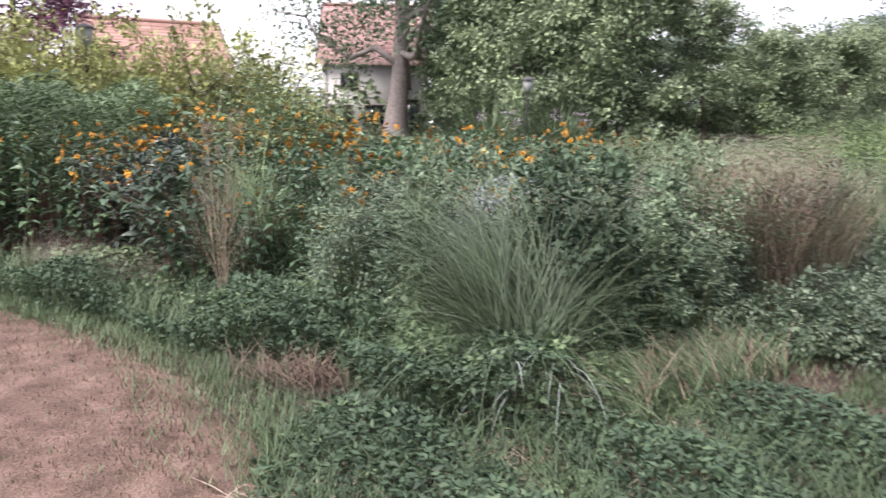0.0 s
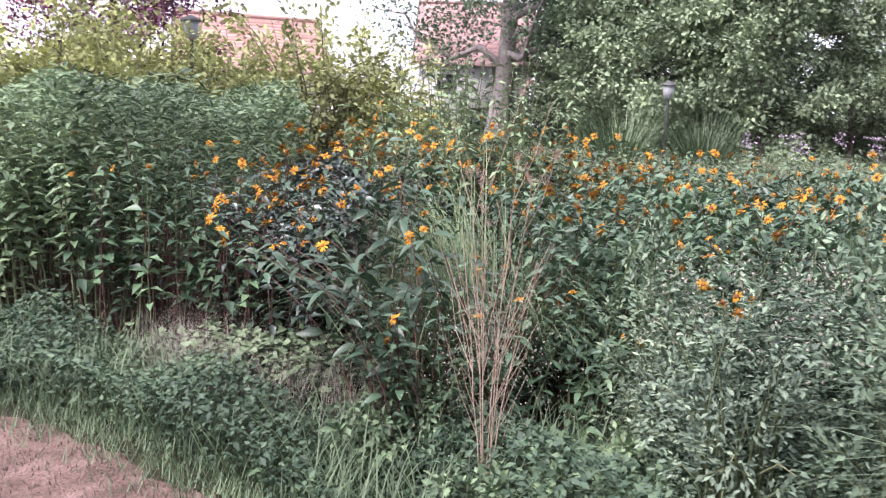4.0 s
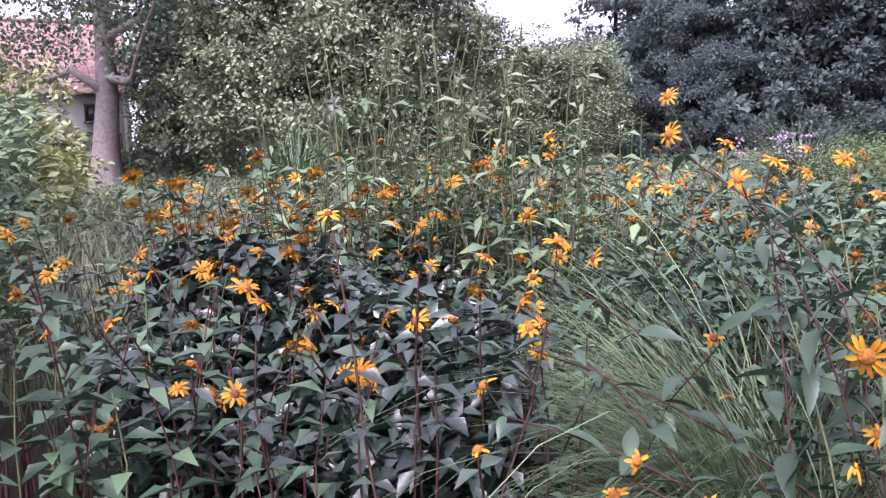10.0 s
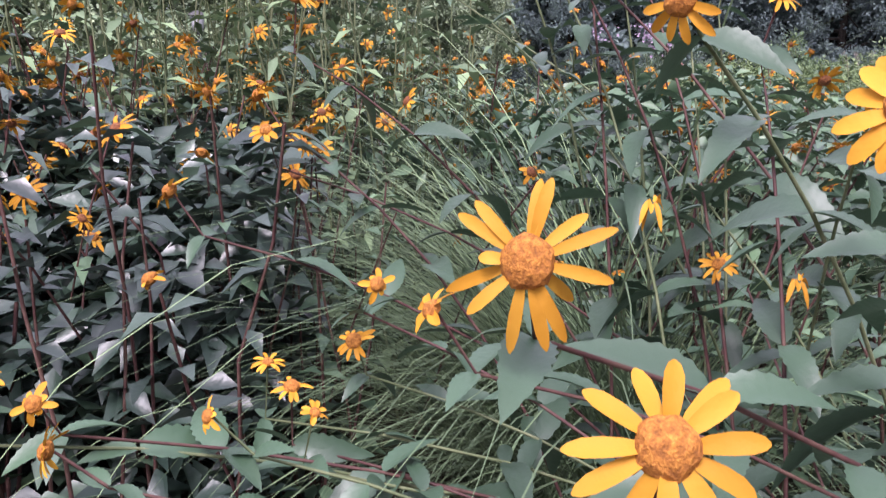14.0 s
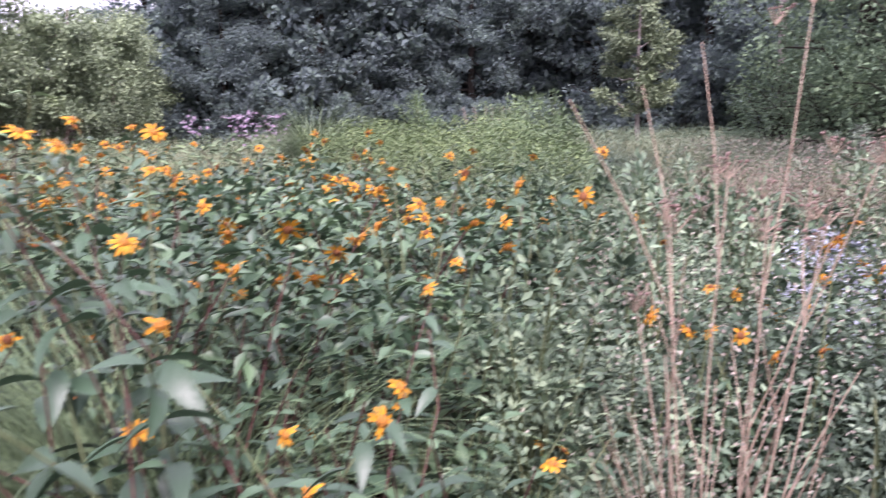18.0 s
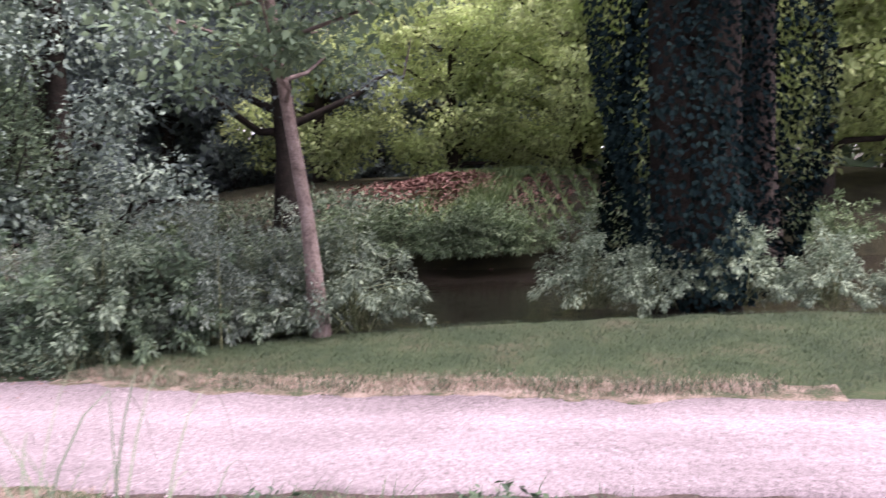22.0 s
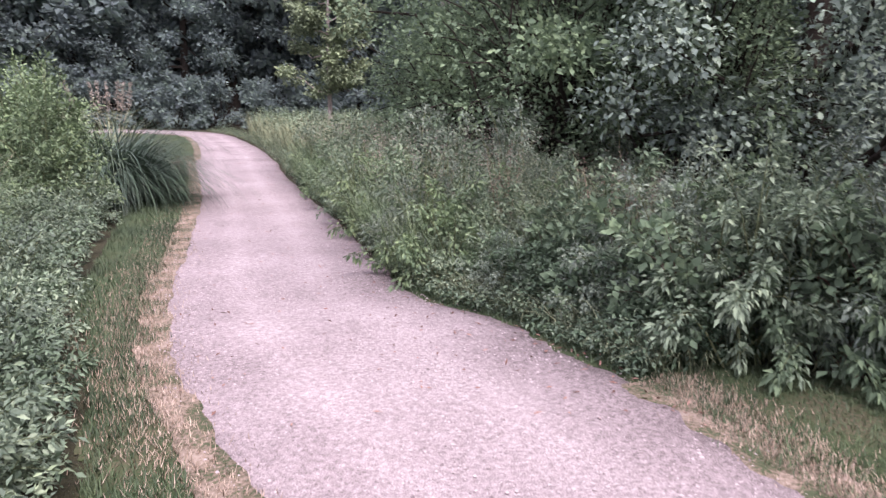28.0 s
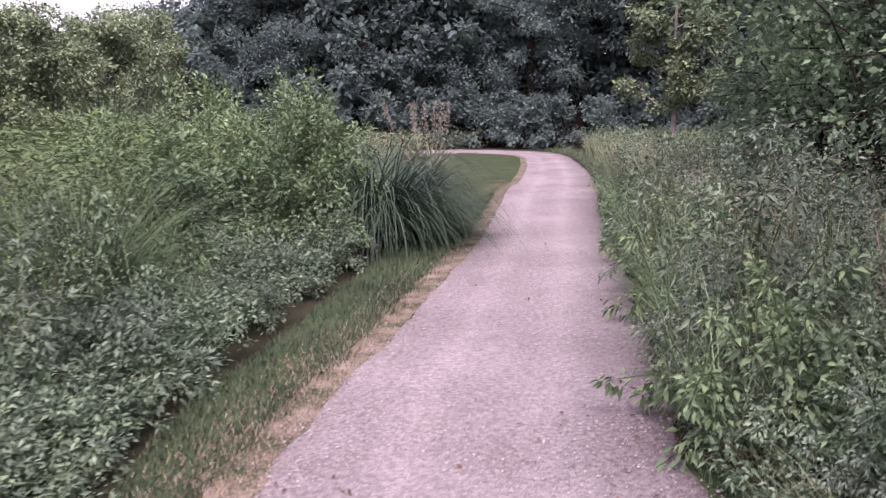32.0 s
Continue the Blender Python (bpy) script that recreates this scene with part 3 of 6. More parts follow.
def inside(poly, n, box=None):
    """n random places inside a polygon."""
    poly = np.asarray(poly, float)
    lo, hi = (poly.min(0), poly.max(0)) if box is None else np.array(box, float)
    got = np.zeros((0, 2))
    while len(got) < n:
        q = lo + (hi - lo) * rng.random((max(2 * n, 500), 2))
        c = np.zeros(len(q), bool)
        for a, b in zip(poly, np.roll(poly, -1, 0)):
            cross = (a[1] > q[:, 1]) != (b[1] > q[:, 1])
            with np.errstate(divide="ignore", invalid="ignore"):
                c ^= cross & (q[:, 0] < (b[0] - a[0]) * (q[:, 1] - a[1]) / (b[1] - a[1]) + a[0])
        got = np.concatenate([got, q[c]])
    return got[:n]


def stuff(name, geo, material, label, category):
    return tagged(part(name, geo, material), label, category, kind="stuff")


def patchy(xy, keep=0.3):
    """Leaves out places in irregular worn patches."""
    w = np.sin(xy[:, 0] * 3.3 + 1.7 * np.sin(xy[:, 1] * 2.1)) * np.sin(xy[:, 1] * 3.9 + 1.3 * np.sin(xy[:, 0] * 2.7))
    return xy[(w > -0.25) | (rng.random(len(xy)) < keep)]


def turf(name, xy, z, length, width, material, label):
    n = len(xy)
    P = np.column_stack([xy, np.full(n, z)])
    ln = length * (0.5 + rng.random(n))
    return stuff(name, blades(P, rng.random(n) * 6.28, rng.random(n) * 0.5, 0.5 + rng.random(n), ln, width, 1), material, label, "grass")


soil_poly = np.vstack([SOIL_W[20:70], SOIL_E[20:110][::-1] - (0.3, -0.18)])
turf("soil_straw", inside(soil_poly, 8000), 0.02, 0.05, 0.006, L_BROWN, "dry broken stalks on bare soil")
turf("soil_grass", inside(soil_poly, 3000), 0.02, 0.07, 0.008, L_GRASS, "sparse green weeds on bare soil")
lawn_poly = np.vstack([LAWN_N[40:], [(3.6, -3.2), (-4, -3.2)], ])
turf("dry_grass", inside(lawn_poly, 30000), 0.02, 0.028, 0.006, L_BROWN, "short dry lawn grass, straw brown")
turf("lawn_grass", inside(lawn_poly, 6000), 0.02, 0.03, 0.005, L_GRASS, "sparse green grass in a dry lawn")
edge_n = rng.integers(45, 199, 9000)
turf("lawn_edge_grass", LAWN_N[edge_n] + rng.normal(size=(9000, 2)) * 0.15 + (0.03, 0.1), 0.02, 0.075, 0.006, L_GRASS, "longer green grass along the lawn's edge")
west = np.vstack([VEG_W[:200], LEFT_V[:200][::-1] - (0.32, -0.24)])
turf("verge_grass", patchy(inside(west, 34000)), 0.03, 0.05, 0.005, L_VERGE, "short green verge grass")
turf("verge_straw", LEFT[rng.integers(115, 330, 18000)] + rng.normal(size=(18000, 1)) * 0.12 * np.array([0.8, -0.6]) + rng.normal(size=(18000, 2)) * 0.04 + (-0.13, 0.1), 0.035, 0.026, 0.005, M_STRAW, "dry brown grass along the gravel")
east = np.vstack([RIGHT_V, foot[::-1]])
turf("bank_grass", patchy(inside(east, 46000), 0.9), 0.03, 0.03, 0.0045, L_VERGE, "short green bank grass")
turf("bank_straw", RIGHT[rng.integers(45, 165, 13000)] + rng.normal(size=(13000, 1)) * 0.1 * np.array([0.8, -0.6]) + rng.normal(size=(13000, 2)) * 0.03 + (0.17, -0.12), 0.035, 0.026, 0.005, M_STRAW, "dry brown grass along the gravel")

for edge, lo, hi, way in ((LEFT, 160, 330, -1), (RIGHT, 45, 240, 1)):
    q = edge[rng.integers(lo, hi, 6000)] + way * np.array([0.8, -0.6]) * (0.16 + 0.09 * rng.normal(size=(6000, 1)))
    q = q[np.sin(q[:, 0] * 7.1) * np.sin(q[:, 1] * 6.3 + 1) > -0.1]
    turf("edge_grass", q, 0.037, 0.045, 0.005, L_VERGE, "green tufts growing into the gravel's edge")

# loose stones on the path
sel = rng.integers(110, 300, 20000)
mixw = rng.random((20000, 1))
at = LEFT[sel] * mixw + RIGHT[sel] * (1 - mixw) + rng.normal(size=(20000, 2)) * 0.05
r = 0.003 + 0.007 * rng.random(20000) ** 5
octa = np.array([[1, 0, 0], [0, 1, 0], [-1, 0, 0], [0, -1, 0], [0, 0, 0.7], [0, 0, -0.7]], float)
octa_f = np.array([[0, 1, 4], [1, 2, 4], [2, 3, 4], [3, 0, 4]])
octa_all = np.concatenate([octa_f, octa_f[:, [1, 0, 2]] + np.array([0, 0, 1])])
V = (octa[None] * (0.7 + 0.6 * rng.random((20000, 6, 1)))) * r[:, None, None] + np.column_stack([at, np.full(20000, 0.035)])[:, None]
stuff("loose_gravel", (V.reshape(-1, 3), (octa_f[None] + 6 * np.arange(20000)[:, None, None]).reshape(-1, 3)), M_PEBBLE, "small loose pale stones on the path", "gravel")


k = rng.integers(150, 330, 420)
w = rng.random((420, 1)) ** 3
P = np.column_stack([RIGHT[k] * (1 - w) + LEFT[k] * w + rng.normal(size=(420, 2)) * 0.08, np.full(420, 0.045)])
stuff("path_litter", diamonds(P, rand_dirs(420) * (1, 1, 0.25), np.array([0, 0, 1.0]) + rng.normal(size=(420, 3)) * 0.3, 0.02 + 0.035 * rng.random(420), 0.014), M_LITTER, "fallen brown leaves and bits of twig on the gravel", "leaf litter")

# ---------------------------------------------------------------- plants
def flower_mesh(petals, size, ragged, seed, wide=None):
    """Petal ring: narrow, slightly folded rays round a centre, facing +z."""
    q = np.random.default_rng(seed)
    az = np.arange(petals) * 2 * np.pi / petals + q.normal(size=petals) * 0.12
    ln = size * 0.5 * (0.86 + 0.22 * q.random(petals)) * np.where(q.random(petals) < ragged, 0.6, 1)
    lift = q.normal(size=petals) * 0.22 + 0.08
    rows = []
    H = np.stack([np.cos(az), np.sin(az), 0 * az], 1)
    S = np.stack([-np.sin(az), np.cos(az), 0 * az], 1)
    twist = q.normal(size=petals) * 0.25
    for t, w in ((0.0, 0.10), (0.25, 0.17), (0.5, 0.20), (0.75, 0.19), (0.92, 0.12), (1.0, 0.03)):
        rad = size * 0.11 + (ln - size * 0.11) * t
        z = size * (0.02 + lift * 0.5 * t - (0.15 + 0.2 * np.abs(lift)) * t * t * 0.6)
        c = H * rad[:, None] + np.array([0, 0, 1.0]) * z[:, None]
        half = size * w * (wide or (0.42 if petals < 10 else 0.28))
        up = np.array([0, 0, 1.0])
        rows += [c + (S + up * (0.3 + twist[:, None])) * half, c, c - (S - up * (0.3 - twist[:, None])) * half]
    V = np.stack(rows, 1)
    quad = []
    for k in range(5):
        a = 3 * k
        quad += [[a, a + 1, a + 4, a + 3], [a + 1, a + 2, a + 5, a + 4]]
    F = quads_to_tris(np.array(quad))
    F = (F[None] + 18 * np.arange(petals)[:, None, None]).reshape(-1, 3)
    return mesh_of("flower", V.reshape(-1, 3), F, L_PETAL, True)


def disc_mesh(size, material):
    """Domed, studded flower centre with a green cup below."""
    bm = bmesh.new()
    bmesh.ops.create_icosphere(bm, subdivisions=2, radius=size * 0.19)
    for k, v in enumerate(bm.verts):
        v.co.z *= 0.72
        v.co *= 1.0 + (0.09 if k % 2 else 0.0)
        v.co.z += size * 0.02
    me = bpy.data.meshes.new("disc")
    bm.to_mesh(me)
    bm.free()
    me.materials.append(material)
    return me


FLOWERS = [flower_mesh(12, 0.066, 0.1, 1), flower_mesh(11, 0.06, 0.3, 2), flower_mesh(9, 0.056, 0.2, 3), flower_mesh(13, 0.064, 0.15, 4), flower_mesh(8, 0.052, 0.45, 5)]
BIGFLOWERS = [flower_mesh(14, 0.074, 0.1, 11, 0.2), flower_mesh(12, 0.070, 0.05, 12, 0.29), flower_mesh(12, 0.070, 0.0, 13, 0.37)]
DISCS = [disc_mesh(0.062, M_DISC), disc_mesh(0.058, M_DISCDARK), disc_mesh(0.056, M_DISC)]


def put_flower(parent, place, face, mesh, disc, scale=1.0):
    """A flower head as a part, with its disc as a sub-part."""
    f = new("flower", mesh)
    q = Vector(face).to_track_quat("Z", "Y").to_matrix().to_4x4()
    f.matrix_basis = Matrix.Translation(Vector(place)) @ q @ Matrix.Rotation(random.random() * 6.28, 4, "Z") @ Matrix.Scale(scale, 4)
    f.parent = parent
    d = new("disc", disc)
    d.parent = f
    return f


def stem_lines(n, height, spread, lean, k=7):
    az = rng.random(n) * 6.28
    ln = lean * (0.4 + rng.random(n))
    h = height * (0.72 + 0.32 * rng.random(n))
    t = np.linspace(0, 1, k)
    base = rng.normal(size=(n, 2)) * spread
    H = np.stack([np.cos(az), np.sin(az)], 1)
    xy = base[:, None] + H[:, None] * (ln * h)[:, None, None] * (t ** 1.7)[None, :, None]
    xy = xy + rng.normal(size=(n, k, 2)) * 0.012 * t[None, :, None]
    z = h[:, None] * t[None] * (1 - 0.1 * ln[:, None] * t[None])
    return np.concatenate([xy, z[..., None]], -1)


def leaves_on(C, per, L, W, start=0.2, tilt=0.15, droop=0.3, kind=leaves, size_fall=0.45):
    """Opposite leaf pairs along centre lines C."""
    n, k, _ = C.shape
    t = np.linspace(start, 0.97, per)
    i = np.minimum((t * (k - 1)).astype(int), k - 2)
    f = (t * (k - 1) - i)[None, :, None]
    P = C[:, i] * (1 - f) + C[:, i + 1] * f
    az = rng.random((n, 1)) * 6.28 + np.arange(per)[None] * 1.57 + rng.normal(size=(n, per)) * 0.25
    size = (1 - size_fall * t)[None] * (0.75 + 0.5 * rng.random((n, per)))
    P = np.concatenate([P.reshape(-1, 3)] * 2)
    az = np.concatenate([az.ravel(), az.ravel() + np.pi])
    size = np.concatenate([size.ravel()] * 2)
    tl = tilt + rng.normal(size=len(az)) * 0.25
    D = flat_dirs(az, tl)
    N = np.array([0, 0, 1.0]) + rng.normal(size=(len(az), 3)) * 0.25
    return kind(P, D, N, L * size, W * size, droop * (0.6 + 0.8 * rng.random(len(az)))[:, None])


def flower_plant(height, stems, per, n_flowers, leaf_mat, stem_mat, spread=0.1, lean=0.22, leaf=(0.13, 0.06), kind=leaves, bare=0.2):
    root = new("flower_plant")
    C = stem_lines(stems, height, spread, lean)
    part("stem", tubes(C, np.linspace(0.005, 0.0022, C.shape[1])[None].repeat(stems, 0), 4), stem_mat, root)
    part("foliage", leaves_on(C, per, leaf[0], leaf[1], start=bare, kind=kind), leaf_mat, root)
    tops = C[:, -1]
    for k in range(n_flowers):
        p = tops[k % stems] + rng.normal(size=3) * (0.03, 0.03, 0.02) + (0, 0, 0.02)
        if k >= stems:
            p = p + rng.normal(size=3) * (0.09, 0.09, 0.05)
        face = Vector((rng.normal() * 0.6, rng.normal() * 0.6 - 0.55, 0.75))
        put_flower(root, p, face, FLOWERS[k % 5], DISCS[int(rng.integers(3))], 0.8 + 0.35 * rng.random())
    return root


def spread_copies(protos, places, label, category, group, smin=0.85, smax=1.15, z=0.0):
    """Copies of the given plants at the given places, turned and scaled; the first protos are used up too."""
    made = []
    for k, xy in enumerate(places):
        s = smin + (smax - smin) * rng.random()
        m = pose(float(xy[0]), float(xy[1]), z, rng.normal() * 3, rng.normal() * 3, rng.random() * 360) @ Matrix.Scale(s, 4)
        if k < len(protos):
            ob = protos[k]
            ob.matrix_basis = m
        else:
            src = protos[k % len(protos)]
            ob = copy_thing(src, Matrix.Identity(4))
            ob.matrix_basis = m
        made.append(tagged(ob, label, category, group))
    return made


def spaced(poly, n, gap):
    """Up to n places in a polygon at least gap apart."""
    got = []
    for q in inside(poly, n * 6):
        if all((q[0] - g[0]) ** 2 + (q[1] - g[1]) ** 2 > gap * gap for g in got):
            got.append(q)
            if len(got) == n:
                break
    return got


def off_line(xy, line):
    """Metres from each place to the nearest point of a line."""
    return np.min([np.hypot(xy[:, 0] - q[0], xy[:, 1] - q[1]) for q in line[::4]], 0)


def fill(name, poly, n, height, L, W, material, label, category="plants", low=0.15, maker=leaves, hump=0.25, scale=0.9, edge=None, foot_h=0.3, reach=2.0):
    """Close-packed leaves of a stand of plants, thickest towards its uneven top."""
    xy = inside(poly, n)
    top = height * (1 + hump * (np.sin(xy[:, 0] * 2.3 / scale + 1.1) * np.sin(xy[:, 1] * 2.0 / scale) * 0.6 + np.sin(xy[:, 0] * 5.1 + xy[:, 1] * 4.3) * 0.4))
    if edge is not None:
        top = top * (foot_h + (1 - foot_h) * smooth01(off_line(xy, edge) / reach))
    z = top * (low + (1 - low) * (1 - rng.random(n) ** 1.8))
    P = np.column_stack([xy, z])
    D = flat_dirs(rng.random(n) * 6.28, rng.normal(size=n) * 0.4)
    N = np.array([0, 0, 1.0]) + rng.normal(size=(n, 3)) * 0.45
    s = 0.6 + 0.7 * rng.random(n)
    geo = maker(P, D, N, L * s, W * s)
    return stuff(name, geo, material, label, category)


def stalks(name, poly, n, height, radius, material, label):
    """Bare upright stems of a stand, seen in its shade."""
    xy = inside(poly, n)
    h = height * (0.6 + 0.45 * rng.random(n))
    t = np.linspace(0, 1, 4)
    off = rng.normal(size=(n, 2)) * 0.06
    C = np.concatenate([xy[:, None] + off[:, None] * t[None, :, None], (h[:, None] * t)[..., None]], -1)
    return stuff(name, tubes(C, np.full((n, 4), radius), 4), material, label, "stems")


def grass_clump(n, L, W, lean0, lean1, spread, material, name="grass_clump", seg=6, toward=None, loose=0.5, power=1.0, share=0.7, northward=False):
    root = new(name)
    az = rng.random(n) * 6.28
    rr = np.sqrt(rng.random(n)) * spread
    P = np.column_stack([np.cos(az) * rr, np.sin(az) * rr, np.zeros(n)])
    a2 = az + rng.normal(size=n) * loose
    if toward is not None:
        a2 = np.where(rng.random(n) < share, toward + np.clip(rng.normal(size=n) * 0.75, -0.95, 0.95), a2)
    if northward:
        a2 = np.where(np.sin(a2) < -0.3, -a2, a2)
    k = rr / spread
    lo = 0.2 + 0.25 * (lean1 > 1.9)
    tuft = 0.75 + 0.35 * np.sin(az * 3.0 + k * 4) * np.sin(az * 5.0 + 1)
    part("blades", blades(P, a2, lean0 * (0.3 + 0.7 * k) * rng.random(n), 0.25 + lean1 * (lo + (1 - lo) * rng.random(n)), L * tuft * (0.5 + 0.75 * rng.random(n)), W * (0.6 + 0.7 * rng.random(n)), seg, power), material, root)
    return root


def bush(height, radius, n, L, W, material, twig_mat, name="bush", maker=diamonds, shoots=40, tuft=0.03):
    """A ragged bush: many shoots, each with its own tuft of leaves and dark hollows between."""
    root = new(name)
    az, el = rng.random(shoots) * 6.28, np.arccos(1 - rng.random(shoots) * 1.0)
    t = np.linspace(0, 1, 5)
    reach = (0.62 + 0.5 * rng.random(shoots)) * (1 + 0.16 * np.sin(az * 3 + height) * np.sin(el * 2))
    end = np.stack([radius * np.sin(el) * np.cos(az) * reach, radius * np.sin(el) * np.sin(az) * reach, height * (0.1 + 0.9 * np.cos(el)) * reach], 1)
    base = rng.normal(size=(shoots, 3)) * (0.2, 0.2, 0) * radius
    C = base[:, None] * (1 - t)[None, :, None] + end[:, None] * (t ** 0.9)[None, :, None]
    C[..., 2] += (height * 0.16 * np.sin(np.pi * t))[None]
    twig = part("branch", tubes(C, np.linspace(0.007, 0.002, 5)[None].repeat(shoots, 0) * height, 3), twig_mat, root)
    twig["kind"] = "stuff"
    pick, tt = rng.integers(0, shoots, n), 1.03 - 0.6 * rng.random(n) ** 1.6
    tt = np.clip(tt, 0.3, 1.05)
    i = np.minimum((tt * 4).astype(int), 3)
    f = (tt * 4 - i)[:, None]
    sig = tuft * (radius + height) * (0.7 + 0.7 * rng.random((shoots, 1)))[pick] * (1.35 - tt[:, None] * 0.8)
    off = rng.normal(size=(n, 3)) * sig
    P = C[pick, i] * (1 - f) + C[pick, i + 1] * f + off
    P[:, 2] = np.maximum(P[:, 2], 0.02 * height)
    D = unit(unit(off) + 0.7 * unit(C[pick, 4] - C[pick, 2]) + rng.normal(size=(n, 3)) * 0.35)
    D[:, 2] -= 0.3
    N = np.array([0, 0, 1.0]) + rng.normal(size=(n, 3)) * 0.55
    s = 0.5 + 0.8 * rng.random(n)
    part("foliage", maker(P, D, N, L * s, W * s), material, root)
    return root


def tree(height, radius, crown_low, trunk_r, n, leaf, leaf_mat, bark, name="tree", clumps=90, lean=(0, 0), limbs=14, flat=0.6, sides=9):
    """Trunk and limbs that taper, and a crown of leaf clumps with gaps."""
    root = new(name)
    t = np.linspace(0, 1, 9)
    wob = np.cumsum(rng.normal(size=(9, 2)) * trunk_r * 0.18, 0)
    wob -= wob[0]
    core = np.column_stack([wob + np.outer(t ** 1.3, lean) * height, t * height * 0.93])
    rad = trunk_r * (1 - 0.86 * t) * (1 + 0.5 * np.exp(-t * 18))
    trunk = tubes(core[None], rad[None], sides)
    h0 = crown_low + (height - crown_low) * rng.random(limbs) ** 1.2 * 0.8
    at0 = np.stack([np.interp(h0, core[:, 2], core[:, k]) for k in (0, 1)] + [h0], 1)
    az = np.arange(limbs) * 2.4 + rng.normal(size=limbs) * 0.3
    lr = radius * (0.95 - 0.55 * (h0 - crown_low) / (height - crown_low)) * (0.75 + 0.3 * rng.random(limbs))
    s = np.linspace(0, 1, 6)
    H = np.stack([np.cos(az), np.sin(az), 0 * az], 1)
    C = at0[:, None] + H[:, None] * lr[:, None, None] * s[None, :, None] + np.array([0, 0, 1.0]) * (lr * 0.45)[:, None, None] * (s ** 1.4)[None, :, None]
    C[:, 1:] += rng.normal(size=(limbs, 5, 3)) * 0.05 * radius
    limb = tubes(C, trunk_r * 0.36 * np.linspace(1, 0.15, 6)[None].repeat(limbs, 0), 5)
    part("trunk", join(trunk, limb), bark, root, smooth=True)
    free = clumps // 2
    c1 = C[rng.integers(0, limbs, clumps - free), rng.integers(2, 6, clumps - free)]
    d = rand_dirs(free) * (rng.random((free, 1)) ** 0.4)
    mid = (height + crown_low) / 2
    c2 = np.column_stack([d[:, 0] * radius * 0.9 + lean[0] * mid, d[:, 1] * radius * 0.9 + lean[1] * mid, mid + d[:, 2] * (height - crown_low) * 0.5])
    centres = np.concatenate([c1, c2])
    size = radius * (0.16 + 0.14 * rng.random(len(centres)))
    pick = rng.integers(0, len(centres), n)
    off = rand_dirs(n) * (rng.random((n, 1)) ** 0.45) * size[pick][:, None] * (1, 1, flat)
    P = centres[pick] + off
    D = unit(off + rng.normal(size=(n, 3)) * size[pick][:, None] * 0.6 + np.array([0, 0, -0.25]) * size[pick][:, None])
    N = np.array([0, 0, 1.0]) + rng.normal(size=(n, 3)) * 0.55
    k = 0.55 + 0.8 * rng.random(n)
    part("crown", diamonds(P, D, N, leaf * k, leaf * 0.62 * k), leaf_mat, root)
    return root


# ---------------------------------------------------------------- woods and trees
WOODS = curve([(19.5, 48), (21, 41), (26, 39), (31, 36), (34.5, 31), (36, 25), (35, 19), (32, 14.5), (29, 11.5), (27, 7), (29, 1), (31, -6), (29, -14)], 23)
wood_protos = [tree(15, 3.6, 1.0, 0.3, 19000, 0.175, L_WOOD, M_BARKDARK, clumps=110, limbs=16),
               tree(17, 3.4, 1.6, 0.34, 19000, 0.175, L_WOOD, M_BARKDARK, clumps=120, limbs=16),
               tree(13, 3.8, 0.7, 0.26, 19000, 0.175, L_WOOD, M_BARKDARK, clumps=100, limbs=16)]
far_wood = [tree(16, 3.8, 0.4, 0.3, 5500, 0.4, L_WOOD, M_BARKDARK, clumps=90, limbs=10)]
rows_w = [p + rng.normal(size=2) * 0.7 for p in WOODS]
out_w = unit(WOODS - np.array([6.0, 6.0]))
rows_b = [p + o * 4.5 + rng.normal(size=2) * 0.9 for p, o in zip(WOODS[1:], out_w[1:])]
rows_b += [(a + c) / 2 + o * 2.4 + rng.normal(size=2) * 0.5 for a, c, o in zip(WOODS[:-1], WOODS[1:], out_w)]
spread_copies(far_wood, rows_b, "dark broadleaf tree deeper in the wood", "tree", "inner trees of the wood", 0.85, 1.15)
spread_copies(wood_protos, rows_w, "tall dark broadleaf tree at the wood's edge", "tree", "trees of the wood", 0.85, 1.15)

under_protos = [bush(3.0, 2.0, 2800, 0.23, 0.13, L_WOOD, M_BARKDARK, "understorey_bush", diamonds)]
spread_copies(under_protos, [p + o * d + rng.normal(size=2) * 0.6 for d in (-1.8, 3.6) for p, o in zip(curve(WOODS, 30), curve(out_w, 30))], "dark leafy bush under the wood's edge", "bush", "understorey", 0.7, 1.1)

# herbs under the trees of the far bank
xy = inside([(14.1, -2.9), (16.4, -4.3), (20.4, -2.9), (21.9, 3.1), (17.9, 5.5), (15.1, 1.6)], 9000)
P = np.column_stack([xy, ground_z(xy[:, 0], xy[:, 1]) + 0.55 * rng.random(9000)])
stuff("far_bank_herbs", diamonds(P, rand_dirs(9000), np.array([0, 0, 1.0]) + rng.normal(size=(9000, 3)) * 0.5, 0.12, 0.05), L_HERB, "low green herbs under the far bank's trees", "plants")

